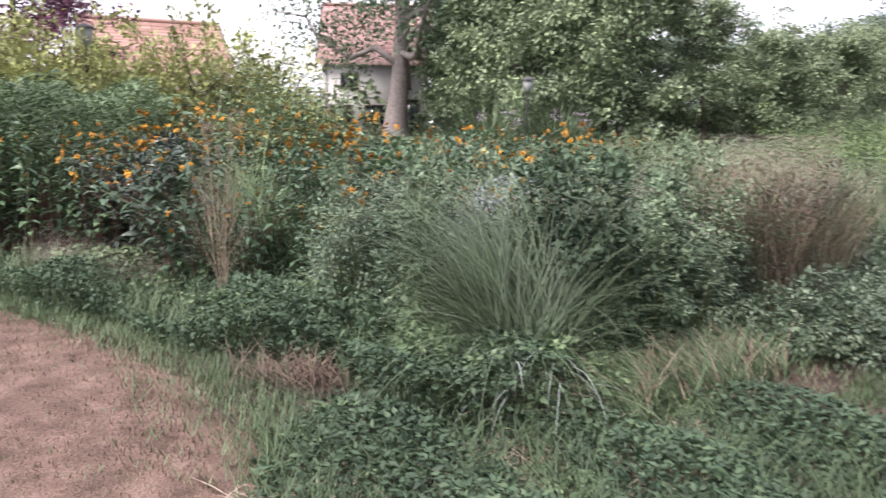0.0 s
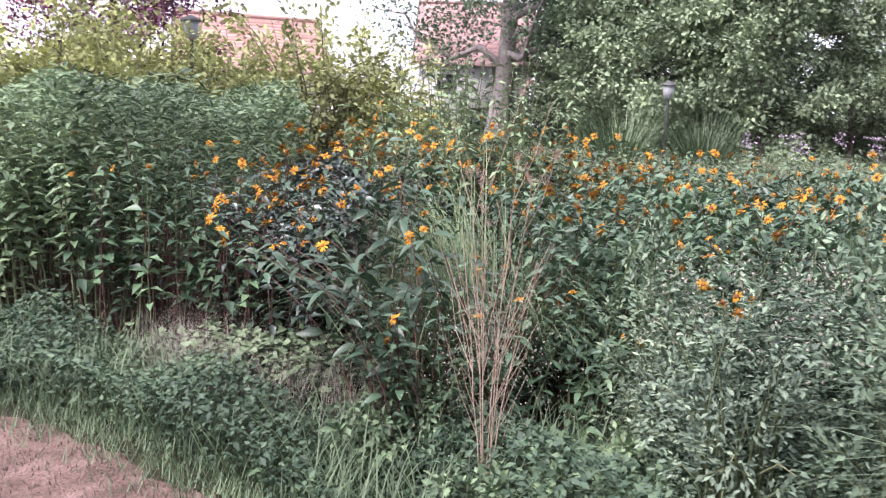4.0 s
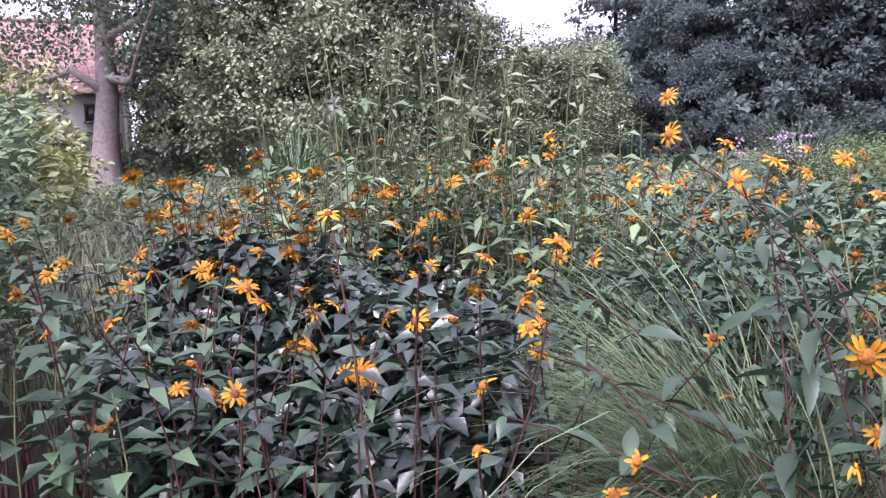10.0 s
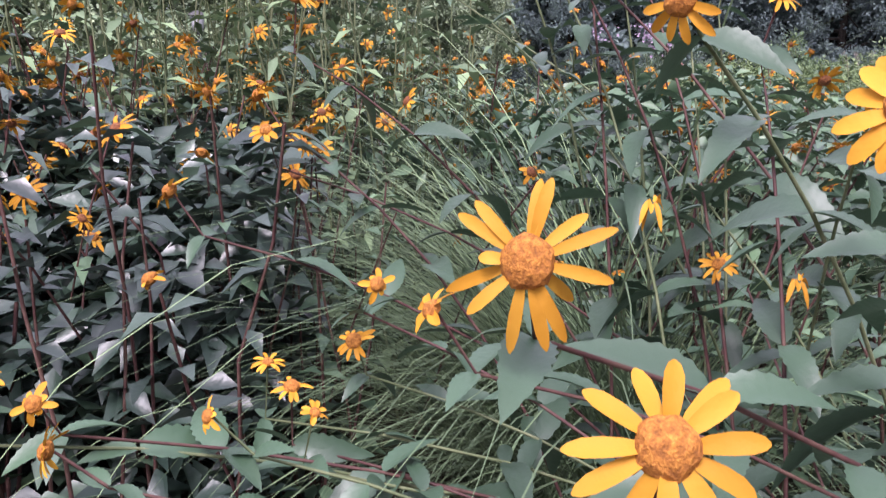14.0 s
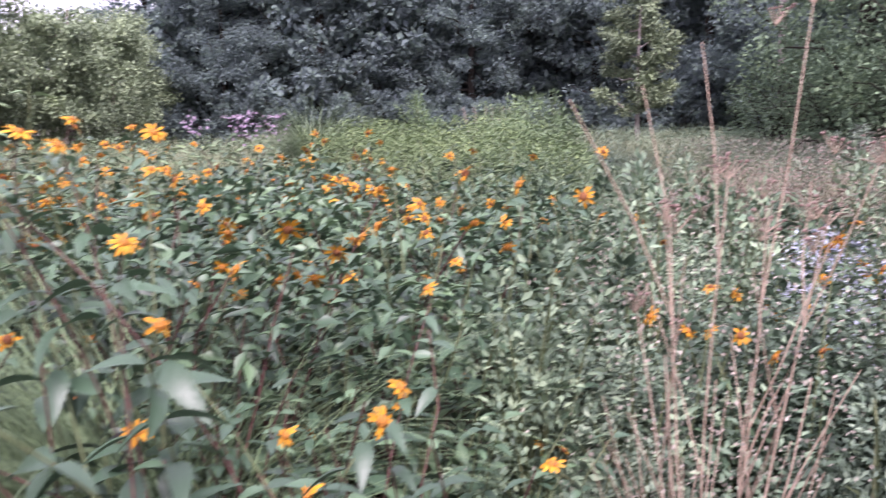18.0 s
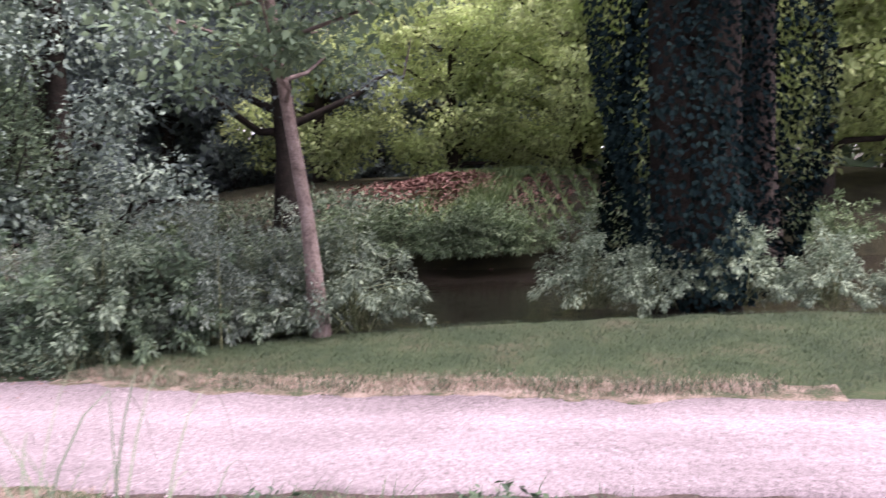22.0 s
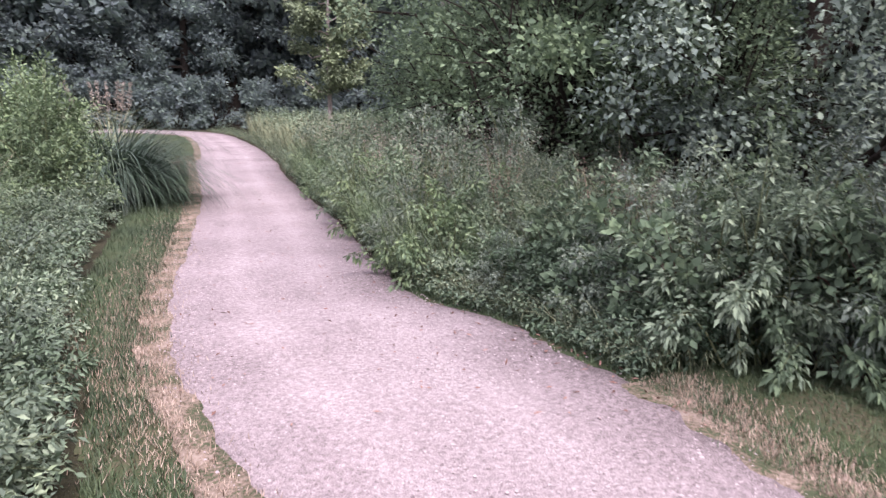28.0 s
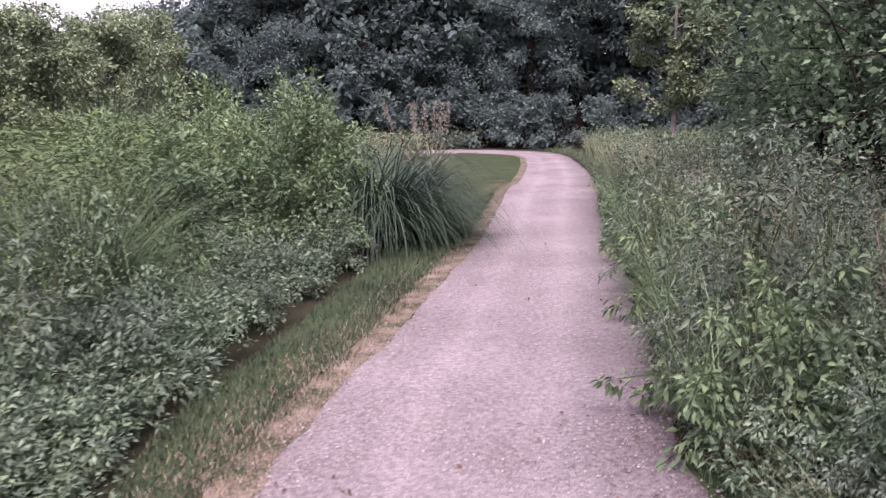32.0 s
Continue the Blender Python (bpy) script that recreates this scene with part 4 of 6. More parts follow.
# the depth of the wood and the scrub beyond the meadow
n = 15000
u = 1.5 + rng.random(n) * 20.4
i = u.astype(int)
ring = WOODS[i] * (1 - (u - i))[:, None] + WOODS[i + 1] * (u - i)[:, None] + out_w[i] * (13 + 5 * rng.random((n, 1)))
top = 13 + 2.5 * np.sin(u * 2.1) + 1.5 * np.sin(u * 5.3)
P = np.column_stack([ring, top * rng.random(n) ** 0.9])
stuff("deep_wood_foliage", diamonds(P, rand_dirs(n), rand_dirs(n), 1.0 + 0.8 * rng.random(n), 0.7), L_FAR, "foliage deep in the wood, distance haze put into its bluish-green colour", "wood")
n = 9000
hd, rad = np.radians(-6 + 52 * rng.random(n)), 40 + 16 * rng.random(n)
top = 2.6 + 0.8 * np.sin(hd * 23) + 0.5 * np.sin(hd * 61 + 1)
P = np.column_stack([3.2 - rad * np.sin(hd), -2.3 + rad * np.cos(hd), np.maximum(top, 0.5) * rng.random(n)])
stuff("distant_scrub", diamonds(P, rand_dirs(n), rand_dirs(n), 0.45, 0.25), L_NORTH, "distant light green scrub beyond the meadow", "shrubs")

n = 6000
se = curve([(34, -12), (27, -21), (17, -27), (5, -29), (-8, -26)], 60)
i = rng.integers(0, 60, n)
P = np.column_stack([se[i] + rng.normal(size=(n, 2)) * 1.6, 9.5 * rng.random(n)])
stuff("far_thicket", diamonds(P, rand_dirs(n), rand_dirs(n), 1.0 + 0.7 * rng.random(n), 0.65), L_MID, "distant green thicket beyond the stream", "thicket")

north_protos = [tree(8.2, 2.9, 0.3, 0.16, 23000, 0.16, L_NORTH, M_BARK, clumps=190, limbs=14), tree(7.2, 2.6, 0.3, 0.14, 21000, 0.16, L_NORTH, M_BARK, clumps=180, limbs=14)]
spread_copies(north_protos, [(-1.3, 30.5), (1.0, 28.6), (3.2, 28.2), (0.2, 33), (2.6, 32.5), (-3.2, 35.5), (-5.0, 39.5)], "light green leafy tree with foliage to the ground", "tree", "trees behind the meadow", 1.0, 1.2)
spread_copies([copy_thing(north_protos[0], Matrix.Identity(4)), copy_thing(north_protos[1], Matrix.Identity(4))], [(6.6, 31.4), (9.6, 32), (12.6, 36), (8.0, 37), (15.0, 41), (11.0, 42), (18, 45)], "lower pale green tree in the gap of the wood", "tree", "trees in the gap", 0.7, 0.92)
far_protos = [tree(8, 2.6, 1.2, 0.18, 3500, 0.36, L_SILVER, M_BARK, clumps=70)]
spread_copies(far_protos, [(16.5, 56), (10.5, 55), (13.5, 58), (6.5, 56), (20, 58)], "pale distant tree in the gap of the wood", "tree", "far trees", 0.9, 1.25)

oak = tree(17, 7.8, 4.0, 0.55, 40000, 0.21, L_MID, M_BARKPALE, clumps=270, limbs=20)
oak.location = (-7.6, 35.5, 0)
tagged(oak, "large tree with a thick pale trunk before the houses", "tree")
second = tree(13, 5.0, 3.9, 0.36, 15000, 0.2, L_MID, M_BARKPALE, clumps=80)
second.location = (-8.9, 8.5, 0)
tagged(second, "tree with a thick grey trunk behind tall plants", "tree")
purple = tree(8, 3.4, 1.4, 0.2, 14000, 0.15, L_PURPLE, M_BARKDARK, clumps=100)
purple.location = (-14.3, 18.4, 0)
tagged(purple, "purple-leaved tree beside the house", "tree")

maple = tree(11.5, 3.3, 0.9, 0.22, 38000, 0.09, L_MID, M_BARKDARK, clumps=130, limbs=18)
maple.location = (15.5, 5.7, -0.3)
tagged(maple, "dense green tree overhanging the stream bank", "tree")
copy_thing(maple, pose(19.4, 8.7, -0.3, 0, 0, 130))
silver = tree(10, 2.8, 0.7, 0.2, 38000, 0.09, L_SILVER, M_BARKDARK, clumps=110, limbs=18)
silver.location = (14.5, 2.1, -0.4)
tagged(silver, "silvery-leaved tree with drooping boughs over the stream", "tree")
shade = tree(13, 4.2, 1.9, 0.26, 30000, 0.11, L_WOOD, M_BARKDARK, clumps=90)
shade.location = (17.5, -1.8, 0.35)
tagged(shade, "dark shady tree on the far bank of the stream", "tree")
copy_thing(shade, pose(19.4, 2.7, 0.5, 0, 0, 200))

slim = tree(9.5, 2.2, 2.0, 0.066, 20000, 0.085, L_MID, M_BARK, clumps=110, lean=(0.05, 0.11), limbs=14)
slim.location = (8.3, -0.32, 0.0)
tagged(slim, "slender grey-barked young tree leaning beside the path", "tree")
sapling = tree(7.5, 1.6, 1.5, 0.09, 15000, 0.12, L_NORTH, M_BARKPALE, clumps=90, limbs=16)
sapling.location = (25.1, 18.5, 0)
tagged(sapling, "young light green tree beside the path's bend", "tree")
pole_c = np.array([[(21.5, 11.5, 0), (21.4, 11.55, 3), (21.25, 11.6, 6), (21.1, 11.7, 9), (20.9, 11.8, 13)]], float)
pole = part("bare_trunk", tubes(pole_c, np.array([[0.13, 0.11, 0.10, 0.08, 0.04]]), 8), M_BARKPALE, smooth=True)
tagged(pole, "slender bare pale trunk before the dark wood", "tree")

sun_protos = [tree(9, 3.0, 0.8, 0.2, 20000, 0.14, L_SUNLIT, M_BARKDARK, clumps=110, limbs=16)]
spread_copies(sun_protos, [(22.4, -7.1), (24.4, -11.4), (18.9, -13.9), (26.4, -4.4), (22.4, -15.9), (15.9, -16.4), (13.4, -11.4), (17.4, -10.4), (11.9, -14.9), (20.4, -9.9)], "tree across the stream, sunlight put into its yellow-green leaf colour", "tree", "sunlit trees", 0.85, 1.2)

# ivy-clad trunk on the near bank
ivy = new("ivy_tree")
t5 = np.linspace(0, 1, 8)
trunks = np.array([[(8.4 + dx * (1 + 0.7 * u), -4.5 + dy * (1 + 0.7 * u), 9.5 * u - 0.3) for u in t5] for dx, dy in ((-0.14, -0.1), (0.16, 0.12), (0.02, -0.24))])
part("trunk", tubes(trunks, np.linspace(0.3, 0.15, 8)[None].repeat(3, 0), 10), M_BARKDARK, ivy, smooth=True)
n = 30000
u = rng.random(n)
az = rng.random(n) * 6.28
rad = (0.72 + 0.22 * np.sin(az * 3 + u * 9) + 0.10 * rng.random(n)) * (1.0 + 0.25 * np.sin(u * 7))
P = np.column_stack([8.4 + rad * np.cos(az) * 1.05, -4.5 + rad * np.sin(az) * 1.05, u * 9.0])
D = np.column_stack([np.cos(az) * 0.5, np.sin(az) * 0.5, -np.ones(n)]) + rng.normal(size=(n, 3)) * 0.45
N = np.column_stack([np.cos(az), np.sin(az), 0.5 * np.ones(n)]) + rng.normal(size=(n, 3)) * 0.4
part("ivy", diamonds(P, D, N, 0.05 + 0.045 * rng.random(n), 0.055), L_IVY, ivy, "ivy leaves with shade put into their near-black colour")
tagged(ivy, "old tree trunk thickly clad in dark ivy", "tree")
ivy_top = tree(12, 4.2, 5.2, 0.25, 7000, 0.26, L_WOOD, M_BARKDARK, "canopy_tree", clumps=90)
ivy_top.location = (9.5, -6.3, 0)
tagged(ivy_top, "dark broadleaf tree beside the ivy-clad trunk", "tree")

# ---------------------------------------------------------------- houses and lamps
def box(cx, cy, cz, sx, sy, sz):
    s = np.array([(x, y, z) for x in (-0.5, 0.5) for y in (-0.5, 0.5) for z in (-0.5, 0.5)]) * (sx, sy, sz) + (cx, cy, cz)
    f = np.array([[0, 1, 3, 2], [4, 6, 7, 5], [0, 4, 5, 1], [2, 3, 7, 6], [0, 2, 6, 4], [1, 5, 7, 3]])
    return s, quads_to_tris(f)


def house(x, y, rz, length, depth, eave, ridge, tile, label, windows):
    root = new("house")
    root.matrix_basis = pose(x, y, 0, 0, 0, rz)
    hl, hd = length / 2, depth / 2
    for sgn in (-1, 1):
        part("wall", box(0, sgn * (hd - 0.15), eave / 2, length - 0.62, 0.3, eave), M_PLASTER, root)
        g = np.array([(-0.15, -hd, 0), (-0.15, hd, 0), (-0.15, hd, eave), (-0.15, 0, ridge - 0.12), (-0.15, -hd, eave)], float)
        g2 = g + (0.3, 0, 0)
        V = np.concatenate([g, g2]) + (sgn * (hl - 0.15), 0, 0)
        F = [[0, 1, 2], [0, 2, 4], [2, 3, 4], [5, 7, 6], [5, 9, 7], [7, 9, 8]]
        for a in range(5):
            b = (a + 1) % 5
            F += [[a, a + 5, b + 5], [a, b + 5, b]]
        part("gable_wall", (V, np.array(F)), M_PLASTER, root)
        rows = 16
        slope = part("roof", box(0, sgn * hd * 0.5 + sgn * 0.15, (eave + ridge) / 2 - 0.02, 0.1, 0.1, 0.02), tile, root)
        pieces = []
        for k in range(rows):
            a, b = k / rows, (k + 1.25) / rows
            y0, y1 = sgn * (hd + 0.35) * (1 - a), sgn * (hd + 0.35) * (1 - b)
            drop = (ridge - eave) / hd
            z0, z1 = ridge - abs(y0) * drop, ridge - abs(y1) * drop
            for c in range(int(length / 0.8)):
                x0 = -hl - 0.3 + c * (length + 0.6) / int(length / 0.8)
                x1 = x0 + (length + 0.6) / int(length / 0.8) - 0.02
                V = np.array([(x0, y0, z0 + 0.09), (x1, y0, z0 + 0.09), (x1, y1, z1 + 0.03), (x0, y1, z1 + 0.03), (x0, y0, z0), (x1, y0, z0)])
                pieces.append((V, np.array([[0, 1, 2], [0, 2, 3], [0, 4, 5], [0, 5, 1]])))
        part("roof_tiles", join(*pieces), tile, root)
    part("ridge_cap", tubes(np.array([[(-hl - 0.32, 0, ridge + 0.05), (0, 0, ridge + 0.05), (hl + 0.32, 0, ridge + 0.05)]], float), np.full((1, 3), 0.12), 6), tile, root)
    for sgn in (-1, 1):
        part("barge_board", join(*[tubes(np.array([[(sgn * (hl + 0.32), s2 * (hd + 0.35), eave - 0.35 * (ridge - eave) / hd), (sgn * (hl + 0.32), 0, ridge)]]), np.full((1, 2), 0.08), 4) for s2 in (-1, 1)]), M_FRAME, root)
    for wx, wz, ww, wh in windows:
        w = part("window", join(box(wx - ww / 2, -hd - 0.02, wz, 0.09, 0.1, wh), box(wx + ww / 2, -hd - 0.02, wz, 0.09, 0.1, wh), box(wx, -hd - 0.02, wz + wh / 2, ww + 0.09, 0.1, 0.09),
                                box(wx, -hd - 0.02, wz - wh / 2, ww + 0.2, 0.16, 0.09), box(wx, -hd - 0.02, wz, 0.05, 0.08, wh)), M_FRAME, root)
        part("pane", box(wx, -hd - 0.012, wz, ww - 0.08, 0.02, wh - 0.08), M_GLASS, w)
    return tagged(root, label, "house")


house(-16.9, 29.4, 38, 5.2, 6.4, 3.5, 5.6, M_TILE, "house with an orange-red tiled gable roof", [(-1.5, 1.6, 1.1, 1.2), (1.4, 1.6, 1.1, 1.2)])
house(-11.6, 45.5, 16, 6, 8, 4.9, 8.4, M_TILE2, "white house with a steep pinkish tiled roof", [(-2, 1.7, 1.2, 1.3), (0, 1.7, 1.2, 1.3), (2, 1.7, 1.0, 2.0), (-1.5, 3.7, 0.9, 0.8), (1.5, 3.7, 0.9, 0.8)])


def lamp_post(x, y, h):
    root = new("street_lamp")
    root.location = (x, y, 0)
    part("post", tubes(np.array([[(0, 0, 0), (0, 0, 0.5), (0, 0, h - 0.5)]], float), np.array([[0.07, 0.05, 0.04]]), 8), M_METAL, root)
    part("lantern", tubes(np.array([[(0, 0, h - 0.5), (0, 0, h - 0.45), (0, 0, h - 0.12), (0, 0, h - 0.1)]], float), np.array([[0.05, 0.12, 0.17, 0.05]]), 8), M_LAMPGLASS, root)
    part("cap", tubes(np.array([[(0, 0, h - 0.12), (0, 0, h - 0.08), (0, 0, h)]], float), np.array([[0.22, 0.2, 0.02]]), 8), M_METAL, root)
    return tagged(root, "dark post-top street lamp with a milky lantern", "street lamp", "street lamps")


lamp_post(-8.7, 13.8, 3.6)
lamp_post(0.5, 22.2, 2.9)

hedge_protos = [bush(3.7, 2.3, 9000, 0.15, 0.085, L_HEDGE, M_BARK, "hedge_shrub", diamonds, 110)]
spread_copies(hedge_protos, [(-11.6, 12.6), (-10.0, 13.4), (-8.3, 14.8), (-6.9, 15.9), (-12.8, 10.6), (-9.6, 16), (-10.8, 15.0), (-6.2, 17.5)], "yellowish-green flowering shrub behind the tall plants", "shrub", "hedge shrubs", 0.85, 1.15)

# ---------------------------------------------------------------- bushes along the stream and path
bush_protos = [bush(1.12, 0.74, 6600, 0.052, 0.021, L_BUSH, M_STEM, maker=leaves, shoots=64, tuft=0.021), bush(1.12, 0.68, 6600, 0.046, 0.017, L_GREYBUSH, M_STEM, maker=leaves, shoots=64, tuft=0.021), bush(1.02, 0.78, 5800, 0.06, 0.026, L_MID, M_STEM, maker=leaves, shoots=56, tuft=0.022)]
k_poly = [(8.65, -0.25), (8.45, 0.6), (8.55, 1.1), (8.85, 2), (9.25, 3.4), (10.1, 4.6), (12.1, 4.7), (11.1, 2.7), (10.1, 1.4), (9.3, 0.1)]
spots = spaced(k_poly, 30, 0.5)
spread_copies(bush_protos, [q for q in spots if q[1] < 2.2], "leafy grey-green bush beside the gravel path", "bush", "bushes along the stream", 0.72, 1.05)
spread_copies([copy_thing(p, Matrix.Identity(4)) for p in bush_protos], [q for q in spots if q[1] >= 2.2], "low leafy grey-green bush among the verge herbs", "bush", "bushes along the stream", 0.55, 0.75)
xy = inside(k_poly, 1500)
stuff("bank_tall_grass", blades(np.column_stack([xy, np.zeros(1500)]), rng.random(1500) * 6.28, 0.1, 1.5, 1.3 * (0.6 + 0.5 * rng.random(1500)), 0.005, 4), L_MEADOW, "tall thin grass among the bushes", "grass")
spread_copies([copy_thing(bush_protos[0], Matrix.Identity(4))], [(7.95, -3.65), (7.65, -4.4), (7.1, -5), (6.4, -5.5), (8.2, -3.05), (5.7, -6.3)], "low leafy bush on the stream bank", "bush", "bank bushes", 0.65, 0.85)
spread_copies([copy_thing(bush_protos[1], Matrix.Identity(4))], [(13.5, 4), (14.5, 5.5), (12.5, 5), (15.7, 7.3), (12.8, 6.2)], "silvery leafy shrub under the trees", "bush", "silvery shrubs", 1.1, 1.5)
far_side = [bush(1.0, 0.85, 2600, 0.09, 0.035, L_SPIRE, M_STEM, shoots=50, tuft=0.024)]
spread_copies(far_side, [BANK[i] + wn_b * 6.1 for i, wn_b in ((k, unit(np.array([BANK[k + 1][1] - BANK[k - 1][1], -(BANK[k + 1][0] - BANK[k - 1][0])]))) for k in range(40, 112, 6))] + [(16.1, -5.9), (14.9, -8.1), (17.9, -3.3), (16.4, 0.9), (17.7, 1.5), (15.5, -2.9), (19.5, -0.3), (12.9, -8.7), (20.4, -2.9), (21.4, 0.6), (16.9, 3.3), (11.1, -9.3)], "ragged bush on the far bank of the stream", "bush", "far bank bushes", 0.6, 1.1, -0.1)
fb = np.array([BANK[k] + unit(np.array([BANK[k + 1][1] - BANK[k - 1][1], -(BANK[k + 1][0] - BANK[k - 1][0])])) * d for k in rng.integers(30, 110, 14000) for d in (6.5 + 7 * rng.random(),)])
zf = ground_z(fb[:, 0], fb[:, 1])
stuff("far_bank_grass", blades(np.column_stack([fb, zf - 0.02]), rng.random(14000) * 6.28, 0.2, 1.2, 0.3 * (0.5 + rng.random(14000)), 0.03, 2), L_LIME, "sunlit pale grass on the far bank", "grass")
lit = np.array([(18.4, -5.5)]) + rng.normal(size=(7000, 2)) * (1.5, 1.3)
zl = ground_z(lit[:, 0], lit[:, 1]) + 0.35 * np.exp(-((lit[:, 0] - 18.4) ** 2 + (lit[:, 1] + 5.5) ** 2) / 2.5) * (0.3 + 0.7 * rng.random(7000))
stuff("leaf_litter", diamonds(np.column_stack([lit, zl]), rand_dirs(7000) * (1, 1, 0.3), np.array([0, 0, 1.0]) + rng.normal(size=(7000, 3)) * 0.4, 0.13, 0.07), M_LITTER, "heap of reddish-brown dead leaves and sticks", "leaf litter")

right_poly = [(13.4, 8.6), (15.6, 11.1), (19.5, 15.4), (23.9, 20.8), (28.1, 25.6), (33.9, 22.1), (27.9, 12.1), (20.9, 8.1), (16.5, 6.6)]
right_near = [(8.95, 3.8), (9.05, 4.2), (9.75, 4.9), (10.95, 6.2), (12.7, 8.2), (15.3, 11.1), (17.9, 9.6), (14.9, 6.3), (11.4, 3.9)]
hug_poly = [(8.05, 1.6), (8.35, 2.15), (8.7, 2.9), (9.05, 3.75), (9.6, 3.7), (9.1, 2.3), (8.5, 1.3)]
spread_copies([copy_thing(bush_protos[0], Matrix.Identity(4)), copy_thing(bush_protos[1], Matrix.Identity(4))], spaced(hug_poly, 9, 0.42), "low leafy bush leaning over the gravel's edge", "bush", "bushes beside the gravel", 0.45, 0.6)
fill("edge_herbs", hug_poly, 7000, 0.4, 0.045, 0.014, L_NETTLE, "low herbs at the gravel's edge", hump=0.5, maker=diamonds)
leafy = [bush(4.2, 2.1, 16000, 0.085, 0.05, L_MID, M_BARKDARK, "stream_shrub", shoots=130)]
spread_copies(leafy, [(14.5, 5.1), (15.5, 7.1), (17.3, 7.5), (14.1, 3.3), (18.3, 9.7), (16.1, 4.3)], "large dense green shrub under the bank trees", "shrub", "stream shrubs", 0.8, 1.1)
fill("verge_herbs", right_near, 30000, 0.62, 0.036, 0.0125, L_HERB, "thick green herbs beside the path", hump=0.45, maker=diamonds, edge=RIGHT, foot_h=0.3, reach=1.0)
fill("pale_verge_herbs", right_near, 9000, 0.8, 0.03, 0.011, L_GREY, "pale grey herbs beside the path", hump=0.6, maker=diamonds, low=0.5, edge=RIGHT, foot_h=0.3, reach=1.0)
xy = inside(right_near, 14000)
stuff("verge_thin_grass", blades(np.column_stack([xy, np.zeros(14000)]), rng.random(14000) * 6.28, 0.2, 0.6 + 1.5 * rng.random(14000), 1.1 * (0.45 + 0.6 * rng.random(14000)), 0.005, 3), L_GRASS, "thin arching grass beside the path", "grass")
xy = inside(right_near, 9000)
stuff("verge_seed_heads", diamonds(np.column_stack([xy, 0.6 + 0.5 * rng.random(9000)]), rand_dirs(9000), rand_dirs(9000), 0.02, 0.007), M_HAZE, "beige seed heads of the verge grass", "grass")
xy = RIGHT[rng.integers(165, 390, 2600)] + np.array([0.8, -0.62]) * (0.12 + 0.4 * rng.random((2600, 1)))
stuff("verge_fringe", blades(np.column_stack([xy, np.zeros(2600)]), 2.5 + rng.normal(size=2600) * 0.9, 0.3, 1.0 + 1.1 * rng.random(2600), 0.42 * (0.4 + 0.7 * rng.random(2600)), 0.005, 3), L_MEADOW, "long grass leaning over the gravel's edge", "grass")
for name, material, size in (("verge_foot_leaves", L_HERB, 0.042), ("verge_foot_mint", L_GREY, 0.036), ("verge_foot_nettles", L_NETTLE, 0.045)):
    count = 6500
    away = 0.02 + 0.55 * rng.random(count)
    xy = RIGHT[rng.integers(165, 390, count)] + np.array([0.8, -0.62]) * away[:, None]
    top = (0.16 + 0.5 * away) * (0.75 + 0.4 * np.sin(xy[:, 0] * 5.1 + size * 90) * np.sin(xy[:, 1] * 4.3))
    stuff(name, leaves(np.column_stack([xy, 0.02 + top * np.sqrt(rng.random(count))]), flat_dirs(rng.random(count) * 6.28, rng.normal(size=count) * 0.35), np.array([0, 0, 1.0]) + rng.normal(size=(count, 3)) * 0.45, size, size * 0.42), material, "low leafy herbs at the foot of the verge", "plants")
fill("far_verge_herbs", right_poly, 26000, 0.9, 0.1, 0.026, L_HERB, "tall pale herbs along the far path", hump=0.35, maker=diamonds)
xy = inside(right_poly, 16000)
stuff("verge_tall_grass", blades(np.column_stack([xy, np.zeros(16000)]), rng.random(16000) * 6.28, 0.15, 0.5 + rng.random(16000), 1.15 * (0.5 + 0.6 * rng.random(16000)), 0.012, 2), L_MEADOW, "tall seeding grass beside the path", "grass")
spread_copies([copy_thing(bush_protos[1], Matrix.Identity(4)), copy_thing(bush_protos[0], Matrix.Identity(4))], [(9.65, 4.35), (10.4, 5.1), (11.3, 5.9), (12.1, 6.9), (13.1, 7.9), (11.1, 4.7), (12.4, 5.7), (14, 8.9), (10.4, 4.1)], "low ragged bush of grey-green herbs", "bush", "verge bushes", 0.5, 0.7)

fill("path_end_grass", [(18.9, 24.6), (22.9, 28.1), (23.4, 33.1), (29.9, 34.6), (30.9, 37.6), (21.9, 37.6), (15.9, 31.1)], 9000, 0.8, 0.2, 0.04, L_MEADOW, "pale tall grass where the path enters the wood", hump=0.3, maker=diamonds, category="grass")

herb_clumps = [bush(0.8, 0.42, 1900, 0.05, 0.02, L_HERB, M_STEM, "herb_clump", leaves, 30, 0.022), bush(0.9, 0.36, 1800, 0.045, 0.014, L_GREY, M_STEM, "herb_clump", leaves, 34, 0.02), bush(0.7, 0.45, 1700, 0.043, 0.018, L_TALL, M_STEM, "herb_clump", leaves, 26, 0.022)]
spread_copies(herb_clumps, spaced([(8.9, 2.2), (9.15, 4.1), (9.85, 4.85), (11.05, 6.15), (12.8, 8.15), (15.2, 10.9), (16.6, 9.8), (14.2, 6.6), (11.4, 4.2), (9.8, 2.6)], 75, 0.42), "leafy clump of green herbs beside the gravel", "herb", "herb clumps", 0.75, 1.3)
bramble = [bush(0.85, 0.5, 1500, 0.075, 0.05, L_MID, M_STEMRED, "bramble_bush", shoots=40)]
spread_copies(bramble, [(8.5, 1.7), (8.9, 2.2), (8.95, 1.45), (9.3, 2.9), (8.75, 0.9), (9.5, 3.7)], "broad-leaved bramble bush at the gravel's edge", "bush", "brambles", 0.75, 1.05)
